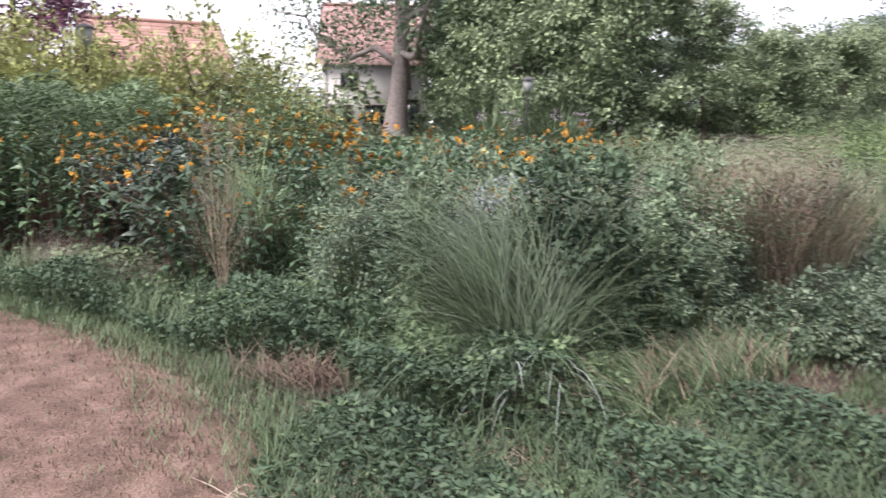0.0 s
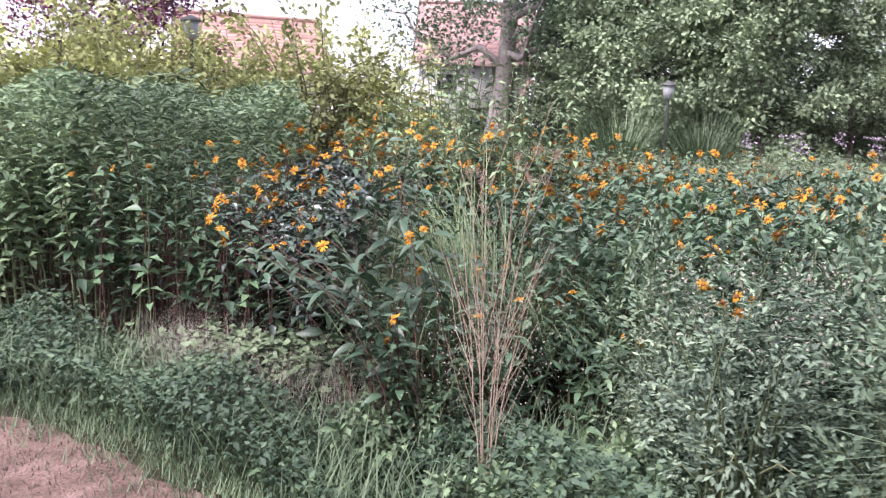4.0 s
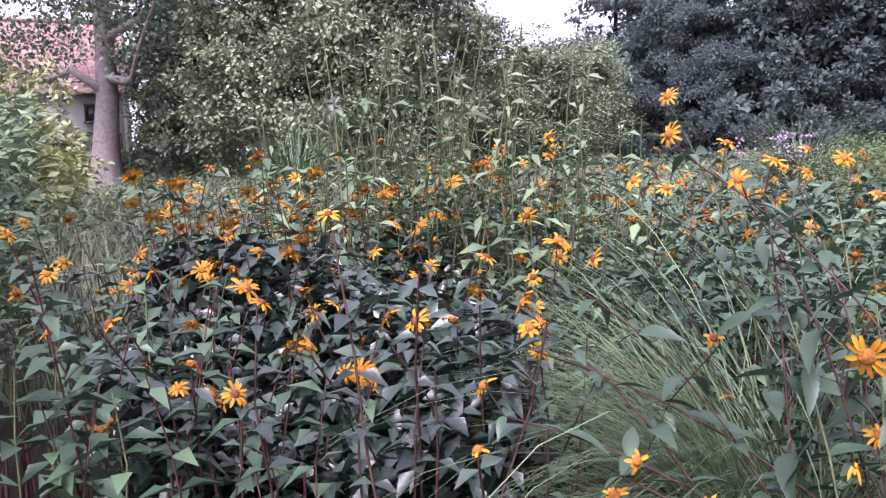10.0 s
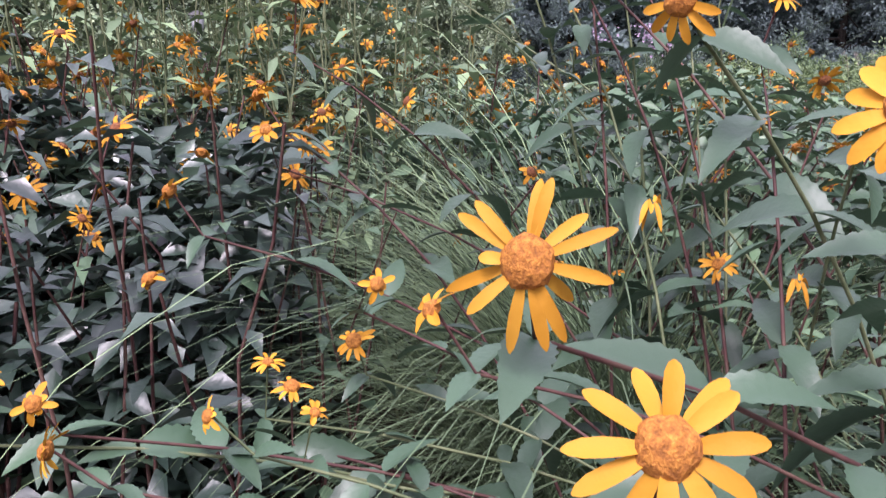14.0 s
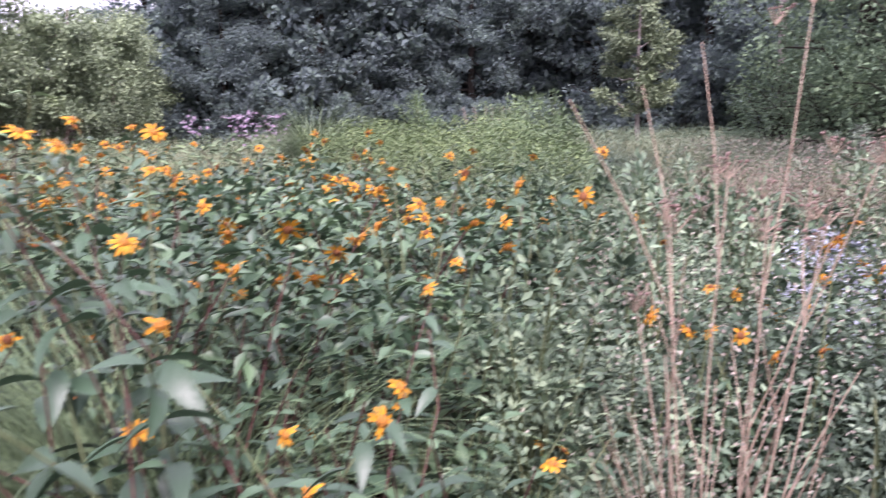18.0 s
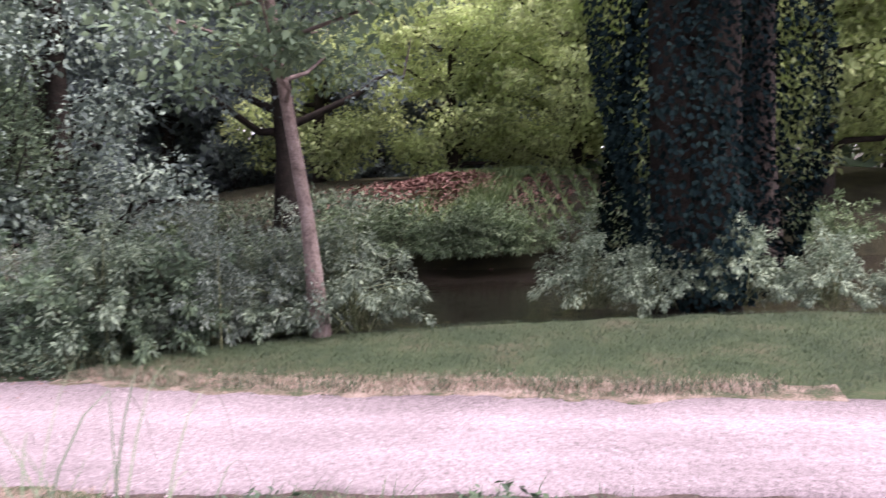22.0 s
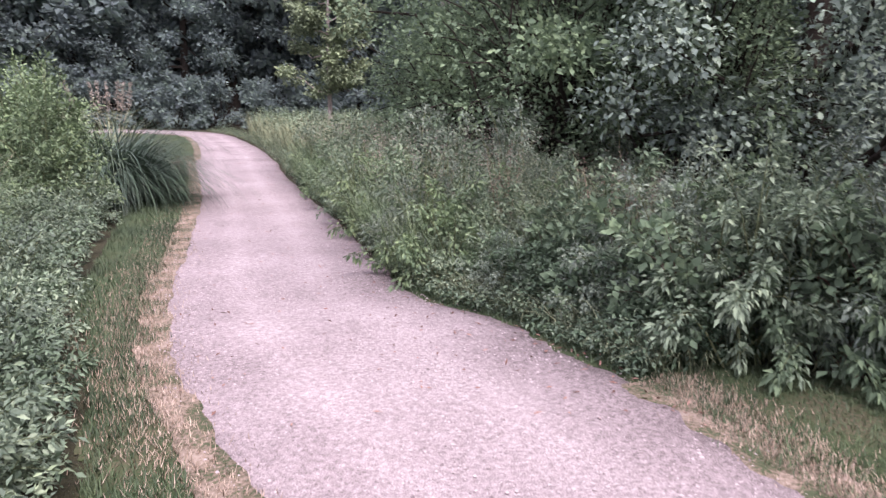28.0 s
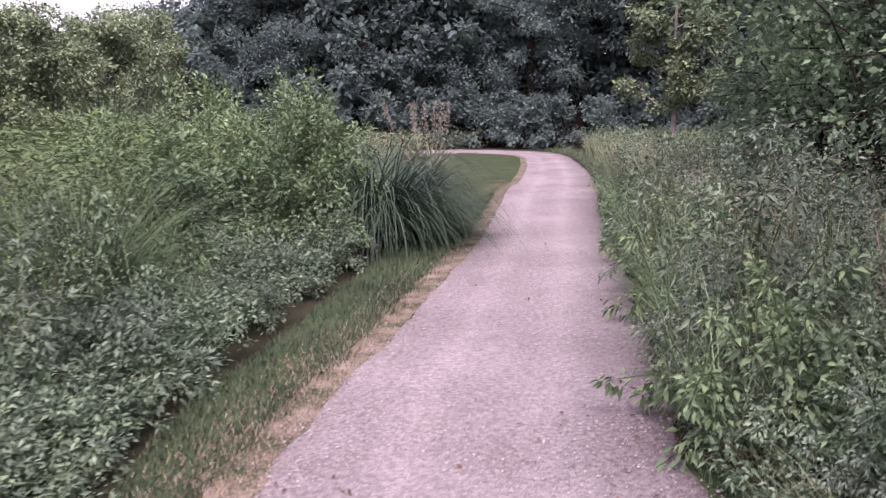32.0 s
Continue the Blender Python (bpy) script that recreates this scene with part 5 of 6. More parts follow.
spread_copies([copy_thing(p, Matrix.Identity(4)) for p in bush_protos], [(8.75, 0.05), (8.85, 0.55), (8.8, 1.0), (8.85, 1.5), (9.05, 2.0), (9.3, 0.3), (9.35, 1.2)], "dense leafy bush at the edge of the gravel", "bush", "bushes beside the gravel", 0.72, 0.95)
dock = new("dry_dock")
u = np.linspace(0, 1, 5)
for k in range(6):
    a, h = k * 2.4, 0.8 + 0.35 * rng.random()
    c = np.column_stack([np.cos(a) * 0.14 * u ** 1.5, np.sin(a) * 0.14 * u ** 1.5, h * u])
    part("stem", tubes(c[None], np.linspace(0.004, 0.0015, 5)[None], 4), M_DEAD, dock)
    q = c[rng.integers(2, 5, 160)] + rng.normal(size=(160, 3)) * (0.022, 0.022, 0.07)
    spike = part("seed_spike", diamonds(q, rand_dirs(160), rand_dirs(160), 0.014, 0.009), M_SEED, dock, "rusty brown seed spike")
    spike["kind"] = "stuff"
spread_copies([dock], [(8.95, 2.15), (9.6, 3.5), (9.3, 2.6), (10.4, 4.6), (4.6, 3.0), (4.3, 3.5), (12.0, 6.6)], "dry rusty dock plant among the herbs", "plant", "docks", 0.85, 1.1)

# ---------------------------------------------------------------- the meadow west of the path
meadow_poly = [(-9, 8), (-1, 6.5), (3, 6), (5.5, 6.3), (8.5, 10), (12, 14.5), (17, 21.5), (18, 27), (-9, 27)]
xy = inside(meadow_poly, 30000)
stuff("meadow_grass", blades(np.column_stack([xy, np.zeros(30000)]), rng.random(30000) * 6.28, 0.1, 0.8, 1.05 * (0.65 + 0.5 * rng.random(30000)), 0.02, 2), L_MEADOW, "tall pale meadow grass", "grass")
fill("meadow_herbs", meadow_poly, 26000, 0.95, 0.15, 0.04, L_TALL, "green meadow herbs", maker=diamonds, hump=0.35, scale=2.0)
left_poly = [(4.9, 2.2), (5.56, 3.05), (6.2, 3.95), (6.8, 4.95), (7.3, 5.8), (8.05, 6.7), (9.7, 8.7), (11, 10.5), (12.4, 12.2), (14.9, 16.1), (12.9, 17.1), (8.9, 13.1), (6.1, 9.1), (4.5, 5.1)]
fill("path_herbs", left_poly, 40000, 0.8, 0.036, 0.013, L_HERB, "dense herbs between meadow and path", hump=0.4, maker=diamonds, edge=VEG_W, foot_h=0.22, reach=1.8)
fill("path_mint", left_poly, 30000, 0.95, 0.028, 0.011, L_GREY, "grey-green mint among the herbs by the path", hump=0.7, low=0.5, maker=diamonds, edge=VEG_W, foot_h=0.25, reach=1.8)
xy = inside(left_poly, 7000)
xy = xy[off_line(xy, VEG_W) > 0.7 + 0.9 * rng.random(len(xy))]
n = len(xy)
stuff("path_fine_grass", blades(np.column_stack([xy, np.zeros(n)]), 2.4 + rng.normal(size=n) * 1.2, 0.1, 0.5 + 1.3 * rng.random(n), 1.25 * (0.5 + 0.55 * rng.random(n)), 0.0045, 5), L_TUFT, "fine arching grass among the herbs by the path", "grass")
fill("lime_herbs", [(6.1, 6.3), (7.3, 7.5), (9.1, 9.9), (10.3, 12.1), (10.4, 15.1), (6.9, 13.1), (5.1, 8.6)], 26000, 1.32, 0.06, 0.018, L_LIME, "tall light green goldenrod", hump=0.2, low=0.5, maker=diamonds)
cat = [bush(0.46, 0.42, 3400, 0.034, 0.016, L_GREY, M_STEM, "herb_mound", shoots=70), bush(0.42, 0.45, 3400, 0.036, 0.016, L_HERB, M_STEM, "herb_mound", shoots=70)]
edge_in = [VEG_W[k] + np.array([-0.36, 0.3]) * (0.75 + 1.2 * rng.random()) for k in list(range(40, 190, 9)) * 2]
spread_copies(cat, edge_in, "low mound of grey-green scented herbs beside the verge", "herb", "herb mounds", 0.8, 1.25)
spread_copies([copy_thing(herb_clumps[k], Matrix.Identity(4)) for k in (0, 1, 2)], [q + np.array([-0.25, 0.2]) for q in spaced(left_poly, 110, 0.4) if off_line(q[None], VEG_W)[0] > 0.4][:80], "leafy clump of green herbs between verge and meadow", "herb", "meadow herb clumps", 0.7, 1.25)
tall_l = [bush(1.7, 0.75, 9000, 0.06, 0.024, L_SPIRE, M_STEM, "tall_shrub", shoots=80), bush(1.5, 0.8, 9000, 0.06, 0.024, L_TALL, M_STEM, "tall_shrub", shoots=80)]
spread_copies(tall_l, [(9.7, 9.9), (9.3, 9.3), (10.0, 10.8), (8.8, 9.9), (10.5, 11.6), (9.2, 10.9), (11.4, 12.6), (8.0, 9.2), (10.1, 13.3)], "tall bright green leafy shrub by the path", "shrub", "tall shrubs", 0.9, 1.1)
BROWN_POLY = [(3.95, 3.4), (4.45, 2.75), (4.95, 3.1), (5.25, 4.6), (4.4, 4.7)]
fill("brown_herbs", BROWN_POLY, 3000, 1.15, 0.03, 0.009, M_SEED, "brown seeding dock and dry herbs", hump=0.3, low=0.4, maker=diamonds)
fill("brown_stand_leaves", BROWN_POLY, 6000, 0.85, 0.04, 0.014, L_NETTLE, "green leaves low among dry herbs", hump=0.3, low=0.2, maker=diamonds)
for material, count in ((L_BROWN, 1500), (M_STRAW, 1100), (L_MEADOW, 900)):
    xy = inside(BROWN_POLY, count)
    stuff("brown_grass", blades(np.column_stack([xy, np.zeros(count)]), rng.random(count) * 6.28, 0.1, 0.9, 1.4 * (0.55 + 0.5 * rng.random(count)), 0.004, 4), material, "dry brown tall grass", "grass")
xy = inside(BROWN_POLY, 9000)
stuff("brown_seed_haze", diamonds(np.column_stack([xy, 0.75 + 0.65 * rng.random(9000)]), rand_dirs(9000), rand_dirs(9000), 0.013, 0.005), M_HAZE, "beige seed heads of dry grass", "grass")


def clump_at(ob, x, y, label):
    ob.location = (x, y, 0)
    return tagged(ob, label, "grass clump", "ornamental grasses")


clump_at(grass_clump(1500, 1.65, 0.0062, 0.5, 2.7, 0.3, L_ORN, "ornamental_grass", 10, 2.95, 0.9, 1.6, 0.55, True), 2.98, 1.45, "large arching clump of ornamental grass")
clump_at(grass_clump(900, 1.0, 0.006, 0.9, 2.7, 0.3, L_ORN, "arching_grass", 9, 3.3, 0.8, 1.2, 0.45), 3.05, 1.4, "outer arching blades of ornamental grass")
clump_at(grass_clump(80, 0.85, 0.010, 0.9, 2.9, 0.2, L_PALEBLADE, "pale_grass", 10, -1.7, 0.8, 1.2, 0.75), 3.08, 1.2, "pale striped arching grass blades")
clump_at(grass_clump(2300, 1.62, 0.005, 0.45, 2.3, 0.28, L_TUFT, "fine_grass", 9, 2.8, 0.7, 1.5, 0.62), 0.36, 3.72, "fine green arching grass tuft among the flowers")
clump_at(grass_clump(2400, 2.5, 0.010, 0.45, 2.5, 0.4, L_GRASS, "tall_grass", 7, None, 0.5, 1.7), 8.6, 15.0, "tall rounded clump of pale green grass")
clump_at(grass_clump(1100, 2.6, 0.02, 0.4, 1.2, 0.5, L_GRASS, "tall_grass", 6), -0.6, 21.4, "tall clump of reed-like grass at the meadow's end")
clump_at(grass_clump(1100, 2.5, 0.02, 0.4, 1.2, 0.5, L_GRASS, "tall_grass", 6), 1.5, 21.8, "tall clump of reed-like grass at the meadow's end")
clump_at(grass_clump(3600, 2.0, 0.012, 0.8, 3.0, 0.45, L_DARKGRASS, "fountain_grass", 9, -0.6, 0.6, 1.15, 0.3), 10.75, 10.1, "dark green fountain grass beside the verge")
clump_at(grass_clump(1200, 1.7, 0.0045, 0.5, 2.0, 0.28, L_GRASS, "reed_grass", 6, 2.6, 0.6, 1.5), 5.75, 5.1, "upright tuft of long fine grass")
clump_at(grass_clump(1200, 1.8, 0.005, 0.5, 2.0, 0.3, L_GRASS, "reed_grass", 6), 7.2, 7.7, "upright tuft of long fine grass")
clump_at(grass_clump(1300, 2.3, 0.02, 0.4, 1.2, 0.6, L_MEADOW, "pampas_grass", 6), 17.2, 8.0, "pale tall grass clump before dark trees")
plume = clump_at(grass_clump(300, 1.3, 0.02, 0.6, 1.6, 0.25, L_MEADOW, "plume_grass", 6), 15.4, 16.6, "grass clump with pale upright plumes")
for k in range(7):
    ax, ay = rng.normal() * 0.35, rng.normal() * 0.35
    c = np.array([[(ax * 0.3, ay * 0.3, 0), (ax * 0.7, ay * 0.7, 0.9), (ax, ay, 1.2), (ax * 1.1, ay * 1.1, 1.5), (ax * 1.2, ay * 1.2, 1.75)]])
    part("plume_stalk", tubes(c, np.array([[0.004, 0.004, 0.003, 0.003, 0.002]]), 5), M_HAZE, plume)
    w = rng.random((150, 1))
    q = np.array([ax, ay, 1.15]) + w * np.array([ax * 0.25, ay * 0.25, 0.62]) + rng.normal(size=(150, 3)) * (0.035, 0.035, 0.02) * (1.1 - 0.7 * w)
    fluff = part("plume", diamonds(q, rand_dirs(150, 1.2), rand_dirs(150), 0.06, 0.014), M_HAZE, plume, "feathery pale seed plume")
    fluff["kind"] = "stuff"

# ---------------------------------------------------------------- the flower bed
TALL_POLY = [(-8, 3.9), (-4.5, 3.75), (-2.6, 3.65), (-2.0, 3.6), (-1.9, 4.4), (-2.2, 6.2), (-3, 8), (-8, 9)]
fill("tall_stand_leaves", TALL_POLY, 52000, 1.78, 0.092, 0.025, L_TALL, "dense tall stand of green leafy perennials", low=0.5, hump=0.1, maker=diamonds)
stalks("tall_stand_stems", [(-6, 3.8), (-2.6, 3.65), (-1.0, 3.5), (-0.9, 4.1), (-6, 4.6)], 700, 0.85, 0.004, M_STEMRED, "bare reddish stems in the shade of the stand")
tall_protos = [flower_plant(1.72, 9, 12, 0, L_TALL, M_STEM, 0.13, 0.12, (0.16, 0.062), bare=0.46), flower_plant(1.5, 9, 10, 1, L_TALL, M_STEM, 0.14, 0.15, (0.17, 0.068), bare=0.46)]
front = [(-1.1 - 0.26 * k + rng.normal() * 0.05, 3.5 + 0.012 * k + 0.12 * rng.random()) for k in range(22)]
end_protos = [flower_plant(1.45, 8, 9, 2, L_HELIO, M_STEMRED, 0.13, 0.16, (0.17, 0.075), bare=0.4), flower_plant(1.35, 7, 9, 3, L_HELIO, M_STEM, 0.13, 0.18, (0.16, 0.075), bare=0.36)]
spread_copies(end_protos, front[:5] + [(-1.5, 4.2), (-1.3, 4.8), (-1.7, 5.2)], "broad-leaved plant at the end of the tall stand", "plant", "tall perennials", 0.85, 1.02)
spread_copies(tall_protos, front[5:] + spaced(TALL_POLY, 30, 0.42), "tall leafy green perennial with bare lower stems", "plant", "tall perennials", 0.88, 1.1)

B_POLY = [(-1.55, 3.75), (-0.55, 3.5), (-0.35, 4.0), (-0.3, 5.6), (-1.6, 5.8)]
dark_protos = [flower_plant(1.2, 10, 10, 6, L_DARK, M_STEMRED, 0.13, 0.2, (0.10, 0.05)), flower_plant(1.3, 9, 10, 6, L_HELIO, M_STEMRED, 0.13, 0.22, (0.10, 0.048)), flower_plant(1.25, 10, 10, 6, L_DARK, M_STEMRED, 0.14, 0.2, (0.095, 0.05))]
spread_copies(dark_protos, spaced(B_POLY, 34, 0.24), "dark-leaved bushy plant with yellow daisy flowers", "flower", "yellow daisies", 0.9, 1.22)
fill("bed_leaves", B_POLY, 11000, 1.05, 0.085, 0.044, L_DARK, "dense dark leaves of the flower bed", low=0.4)
MID_POLY = [(0.2, 4.2), (0.9, 3.2), (1.8, 3.3), (2.7, 4.0), (3.6, 5.2), (3.4, 7.2), (0, 8), (-1.2, 7.4)]
helio_protos = [flower_plant(1.25, 8, 8, 8, L_HELIO, M_STEM, 0.14, 0.25, (0.11, 0.052)), flower_plant(1.15, 8, 8, 7, L_HELIO, M_STEMRED, 0.14, 0.25, (0.11, 0.05)), flower_plant(1.1, 9, 9, 2, L_NETTLE, M_STEM, 0.15, 0.2, (0.1, 0.04))]
spread_copies(helio_protos, spaced(MID_POLY, 70, 0.31), "leafy plant with many yellow daisy flowers", "flower", "yellow daisies of the meadow", 0.95, 1.3)
spread_copies([copy_thing(helio_protos[0], Matrix.Identity(4)), copy_thing(helio_protos[1], Matrix.Identity(4))], spaced([(-1.6, 5.2), (-0.2, 4.7), (0.6, 5.0), (0.4, 7.2), (-1.7, 7.2)], 18, 0.34), "tall leafy plant with yellow daisy flowers", "flower", "tall yellow daisies", 1.2, 1.38)
fill("mid_leaves", MID_POLY, 20000, 1.08, 0.08, 0.034, L_HELIO, "dense leaves under the yellow daisies", low=0.3)
spires = [flower_plant(1.72, 9, 13, 0, L_SPIRE, M_STEM, 0.13, 0.12, (0.13, 0.045))]
spread_copies(spires, spaced([(-0.75, 4.9), (0.25, 4.8), (0.3, 6.0), (-0.85, 6.4)], 13, 0.28), "very tall leafy spire of a green perennial", "plant", "tall spires", 1.08, 1.3)
MINT_POLY = [(1.3, 2.5), (2.1, 1.95), (2.7, 1.95), (3.4, 1.75), (3.9, 2.1), (4.4, 2.8), (4.0, 3.4), (4.2, 4.6), (3.2, 4.9), (2.2, 3.7), (1.4, 3.2)]
fill("mint_leaves", MINT_POLY, 66000, 0.78, 0.03, 0.0115, L_MINT, "grey-green mint with pale flower spikes", low=0.1, maker=diamonds, hump=0.5, scale=0.5)
n = 6000
xy = inside(MINT_POLY, n)
stuff("mint_flowers", diamonds(np.column_stack([xy, 0.72 + 0.35 * rng.random(n)]), rand_dirs(n), rand_dirs(n), 0.016, 0.009), M_HAZE, "faded pinkish mint flower spikes", "flowers")
fill("white_herb", [(2.35, 2.6), (2.8, 2.55), (2.95, 2.85), (2.45, 2.95)], 1500, 1.0, 0.03, 0.01, L_WHITE, "patch of white felted leaves", low=0.5, maker=diamonds)
fill("nettle_leaves", MINT_POLY, 26000, 0.82, 0.036, 0.015, L_HERB, "green nettles among the mint", low=0.2, maker=diamonds, hump=0.6, scale=0.4)
LOW_POLY = [(-6, 2.75), (-1.9, 2.5), (-1.2, 2.38), (-0.4, 2.08), (0.3, 1.78), (0.95, 1.42), (1.45, 1.42), (2.0, 1.25), (2.25, 0.8), (2.6, 0.55), (3.1, 0.7), (3.4, 1.2), (3.6, 1.7), (2.6, 2.2), (1.6, 2.9), (0.4, 2.9), (-0.6, 2.7), (-1.6, 3.3), (-6, 3.6)]
fill("low_nettles", LOW_POLY, 36000, 0.26, 0.045, 0.022, L_NETTLE, "low nettles and weeds at the bed's edge", low=0.05, hump=0.8, maker=diamonds)
low_protos = [bush(0.42, 0.34, 1000, 0.055, 0.027, L_NETTLE, M_STEM, "nettle_clump"), bush(0.36, 0.36, 1000, 0.05, 0.025, L_TALL, M_STEM, "weed_clump")]
spread_copies(low_protos, spaced([(0.0, 2.35), (0.9, 1.95), (1.6, 1.65), (2.2, 1.3), (2.9, 1.0), (3.4, 1.6), (2.6, 2.3), (1.5, 2.7), (0.3, 2.7)], 26, 0.34), "low clump of nettles and bramble shoots", "weeds", "weed clumps", 0.75, 1.25)
xy = inside(LOW_POLY, 7000)
stuff("bed_edge_grass", blades(np.column_stack([xy, np.zeros(7000)]), rng.random(7000) * 6.28, 0.2, 1.1, 0.32 * (0.5 + rng.random(7000)), 0.006, 3), L_GRASS, "long uncut grass along the flower bed", "grass")

fill("tall_stand_foot", [(-7, 3.7), (-2.4, 3.5), (-2.3, 3.9), (-7, 4.3)], 7000, 1.2, 0.09, 0.03, L_TALL, "leaves at the foot of the tall stand", low=0.05, maker=diamonds)
spread_copies([copy_thing(low_protos[0], Matrix.Identity(4)), copy_thing(low_protos[1], Matrix.Identity(4))], spaced([(2.3, 0.2), (3.2, -0.2), (3.8, 0.6), (4.0, 1.4), (3.4, 1.6), (2.6, 0.6)], 22, 0.2), "small weed growing on bare soil", "weeds", "small weeds", 0.22, 0.42)

nettle_protos = [bush(1.12, 0.3, 2600, 0.042, 0.018, L_HERB, M_STEM, "nettle_stand", shoots=34), bush(1.02, 0.34, 3000, 0.032, 0.012, L_GREY, M_STEM, "nettle_stand", shoots=46), bush(1.08, 0.28, 1600, 0.06, 0.026, L_NETTLE, M_STEM, "nettle_stand", shoots=24)]
spread_copies(nettle_protos, spaced(MINT_POLY, 64, 0.27), "upright stand of leafy green nettles in the bed", "nettles", "nettle stands", 0.8, 1.1)


earth_poly = [(2.5, -0.9), (3.3, -1.0), (4.0, -0.6), (4.5, 0.2), (4.9, 1.2), (4.2, 1.5), (3.2, 0.9), (2.2, 0.75), (1.9, 0.4)]
fill("earth_weeds", earth_poly, 15000, 0.12, 0.045, 0.02, L_NETTLE, "low dark weeds on bare earth", low=0.05, hump=0.9, maker=diamonds, scale=0.45)
xy = inside(earth_poly, 5000)
stuff("earth_grass", blades(np.column_stack([xy, np.zeros(5000)]), rng.random(5000) * 6.28, 0.3, 1.3, 0.2 * (0.4 + rng.random(5000)), 0.007, 3), L_VERGE, "green grass growing on bare earth", "grass")
rosette = new("weed_rosette")
part("leaf_rosette", toothed(np.zeros((16, 3)), flat_dirs(np.arange(16) * 2.4, 0.5 + 0.5 * rng.random(16)), np.tile([0, 0, 1.0], (16, 1)), 0.13 + 0.09 * rng.random(16), 0.035, 0.5, 5), L_TALL, rosette)
spread_copies([rosette], spaced([(2.0, 0.3), (3.4, -0.9), (4.3, 0.2), (4.6, 1.0), (3.2, 0.7), (2.0, 0.8)], 26, 0.24), "fresh green leaf rosette of a weed on bare earth", "weeds", "weed rosettes", 0.7, 1.2)

flat_poly = [(2.9, 0.8), (3.6, 0.9), (4.15, 1.4), (4.55, 2.1), (4.2, 2.4), (3.2, 1.6)]
for material, count in ((L_GRASS, 4200), (M_STRAW, 1200)):
    xy = inside(flat_poly, count)
    stuff("flattened_grass", blades(np.column_stack([xy, np.zeros(count)]), 2.9 + rng.normal(size=count) * 0.9, 0.4 + 0.5 * rng.random(count), 1.1 + 0.7 * rng.random(count), 0.5 * (0.4 + 0.7 * rng.random(count)), 0.006, 4), material, "flattened long grass between bed and gravel", "grass")
xy = inside([(2.0, -0.3), (3.2, -0.6), (4.0, 0.5), (3.9, 1.2), (2.7, 0.7)], 1500)
stuff("soil_litter", blades(np.column_stack([xy, np.full(1500, 0.02)]), rng.random(1500) * 6.28, 1.0 + 0.4 * rng.random(1500), 1.5, 0.16 * (0.4 + rng.random(1500)), 0.006, 2), M_STRAW, "broken dry stalks on reddish soil", "straw")

# lime geranium patch
n = 1300
P = np.column_stack([rng.normal(size=n) * 0.34 - 0.78, rng.normal(size=n) * 0.2 + 3.3, 0.08 + 0.24 * rng.random(n)])
stuff("geranium_leaves", toothed(P, flat_dirs(rng.random(n) * 6.28, rng.normal(size=n) * 0.3), np.array([0, 0, 1.0]) + rng.normal(size=(n, 3)) * 0.3, 0.052, 0.06, 0.2, 4), L_GRASS, "low light green lobed cranesbill leaves", "plants")

# airy beige grass panicles
n = 700
centres = np.array([(-1.15, 3.0), (-1.35, 3.05), (-0.15, 2.8), (-1.0, 2.9), (-0.5, 2.75)])
cxy = centres[rng.integers(0, 5, n)] + rng.normal(size=(n, 2)) * 0.13
stuff("hazy_grass", blades(np.column_stack([cxy, np.zeros(n)]), rng.random(n) * 6.28, 0.1, 0.6, 0.42 * (0.6 + 0.5 * rng.random(n)), 0.0014, 3), M_HAZE, "fine stems of beige seeding grass", "grass")
n = 9000
cxy = centres[rng.integers(0, 5, n)] + rng.normal(size=(n, 2)) * 0.15
P = np.column_stack([cxy, 0.34 + 0.12 * rng.normal(size=n)])
P = P[P[:, 2] > 0.05]
stuff("grass_seeds", diamonds(P, rand_dirs(len(P)), rand_dirs(len(P)), 0.0065, 0.003), M_HAZE, "airy cloud of beige grass seed", "grass")

# cut straw heap
n = 260
P = np.column_stack([rng.normal(size=n) * 0.17 + 1.8, rng.normal(size=n) * 0.12 + 1.12, 0.02 + 0.05 * rng.random(n)])
heap = new("straw_heap")
dry = part("dry_straw", blades(P, rng.random(n) * 6.28, 0.5 + 0.7 * rng.random(n), 1.0 + 0.9 * rng.random(n), 0.27 * (0.5 + rng.random(n)), 0.005, 4), L_BROWN, heap)
dry["kind"] = "stuff"
tagged(heap, "tuft of cut dry straw-coloured stalks on bare soil", "straw")

# ---------------------------------------------------------------- dead branched plant with brown heads
dead = new("dead_plant")
base = np.array([0.77, 2.22, 0.0])
stems, twigs, heads = [], [], []
for k in range(8):
    a, h = k * 2.4 + rng.normal() * 0.3, 1.05 + 0.5 * rng.random()
    ln = 0.03 + 0.16 * rng.random()
    lean_w = -0.11 * (h - 1.0)
    u = np.linspace(0, 1, 8)
    c = base + np.column_stack([np.cos(a) * (0.015 + ln * h * u ** 1.5) + lean_w * u, np.sin(a) * (0.015 + ln * h * u ** 1.5), h * u]) + np.cumsum(rng.normal(size=(8, 3)), 0) * 0.009 * u[:, None]
    stems.append(c)
    for j in range(7):
        f = 0.2 + 0.72 * rng.random()
        i = min(int(f * 7), 6)
        p = c[i] * (1 - (f * 7 - i)) + c[i + 1] * (f * 7 - i)
        d = unit(np.array([np.cos(a + rng.normal() * 1.0), np.sin(a + rng.normal() * 1.0), 1.6 + rng.random()]))
        ln2 = 0.14 + 0.34 * rng.random()
        twigs.append(np.array([p, p + d * ln2 * 0.5 + rng.normal(size=3) * 0.012, p + d * ln2 + (0, 0, 0.03)]))
        if p[2] + ln2 > 1.42 and j < 3:
            heads.append(p + d * ln2 + (0, 0, 0.03))
    if h > 1.25:
        heads.append(c[-1])
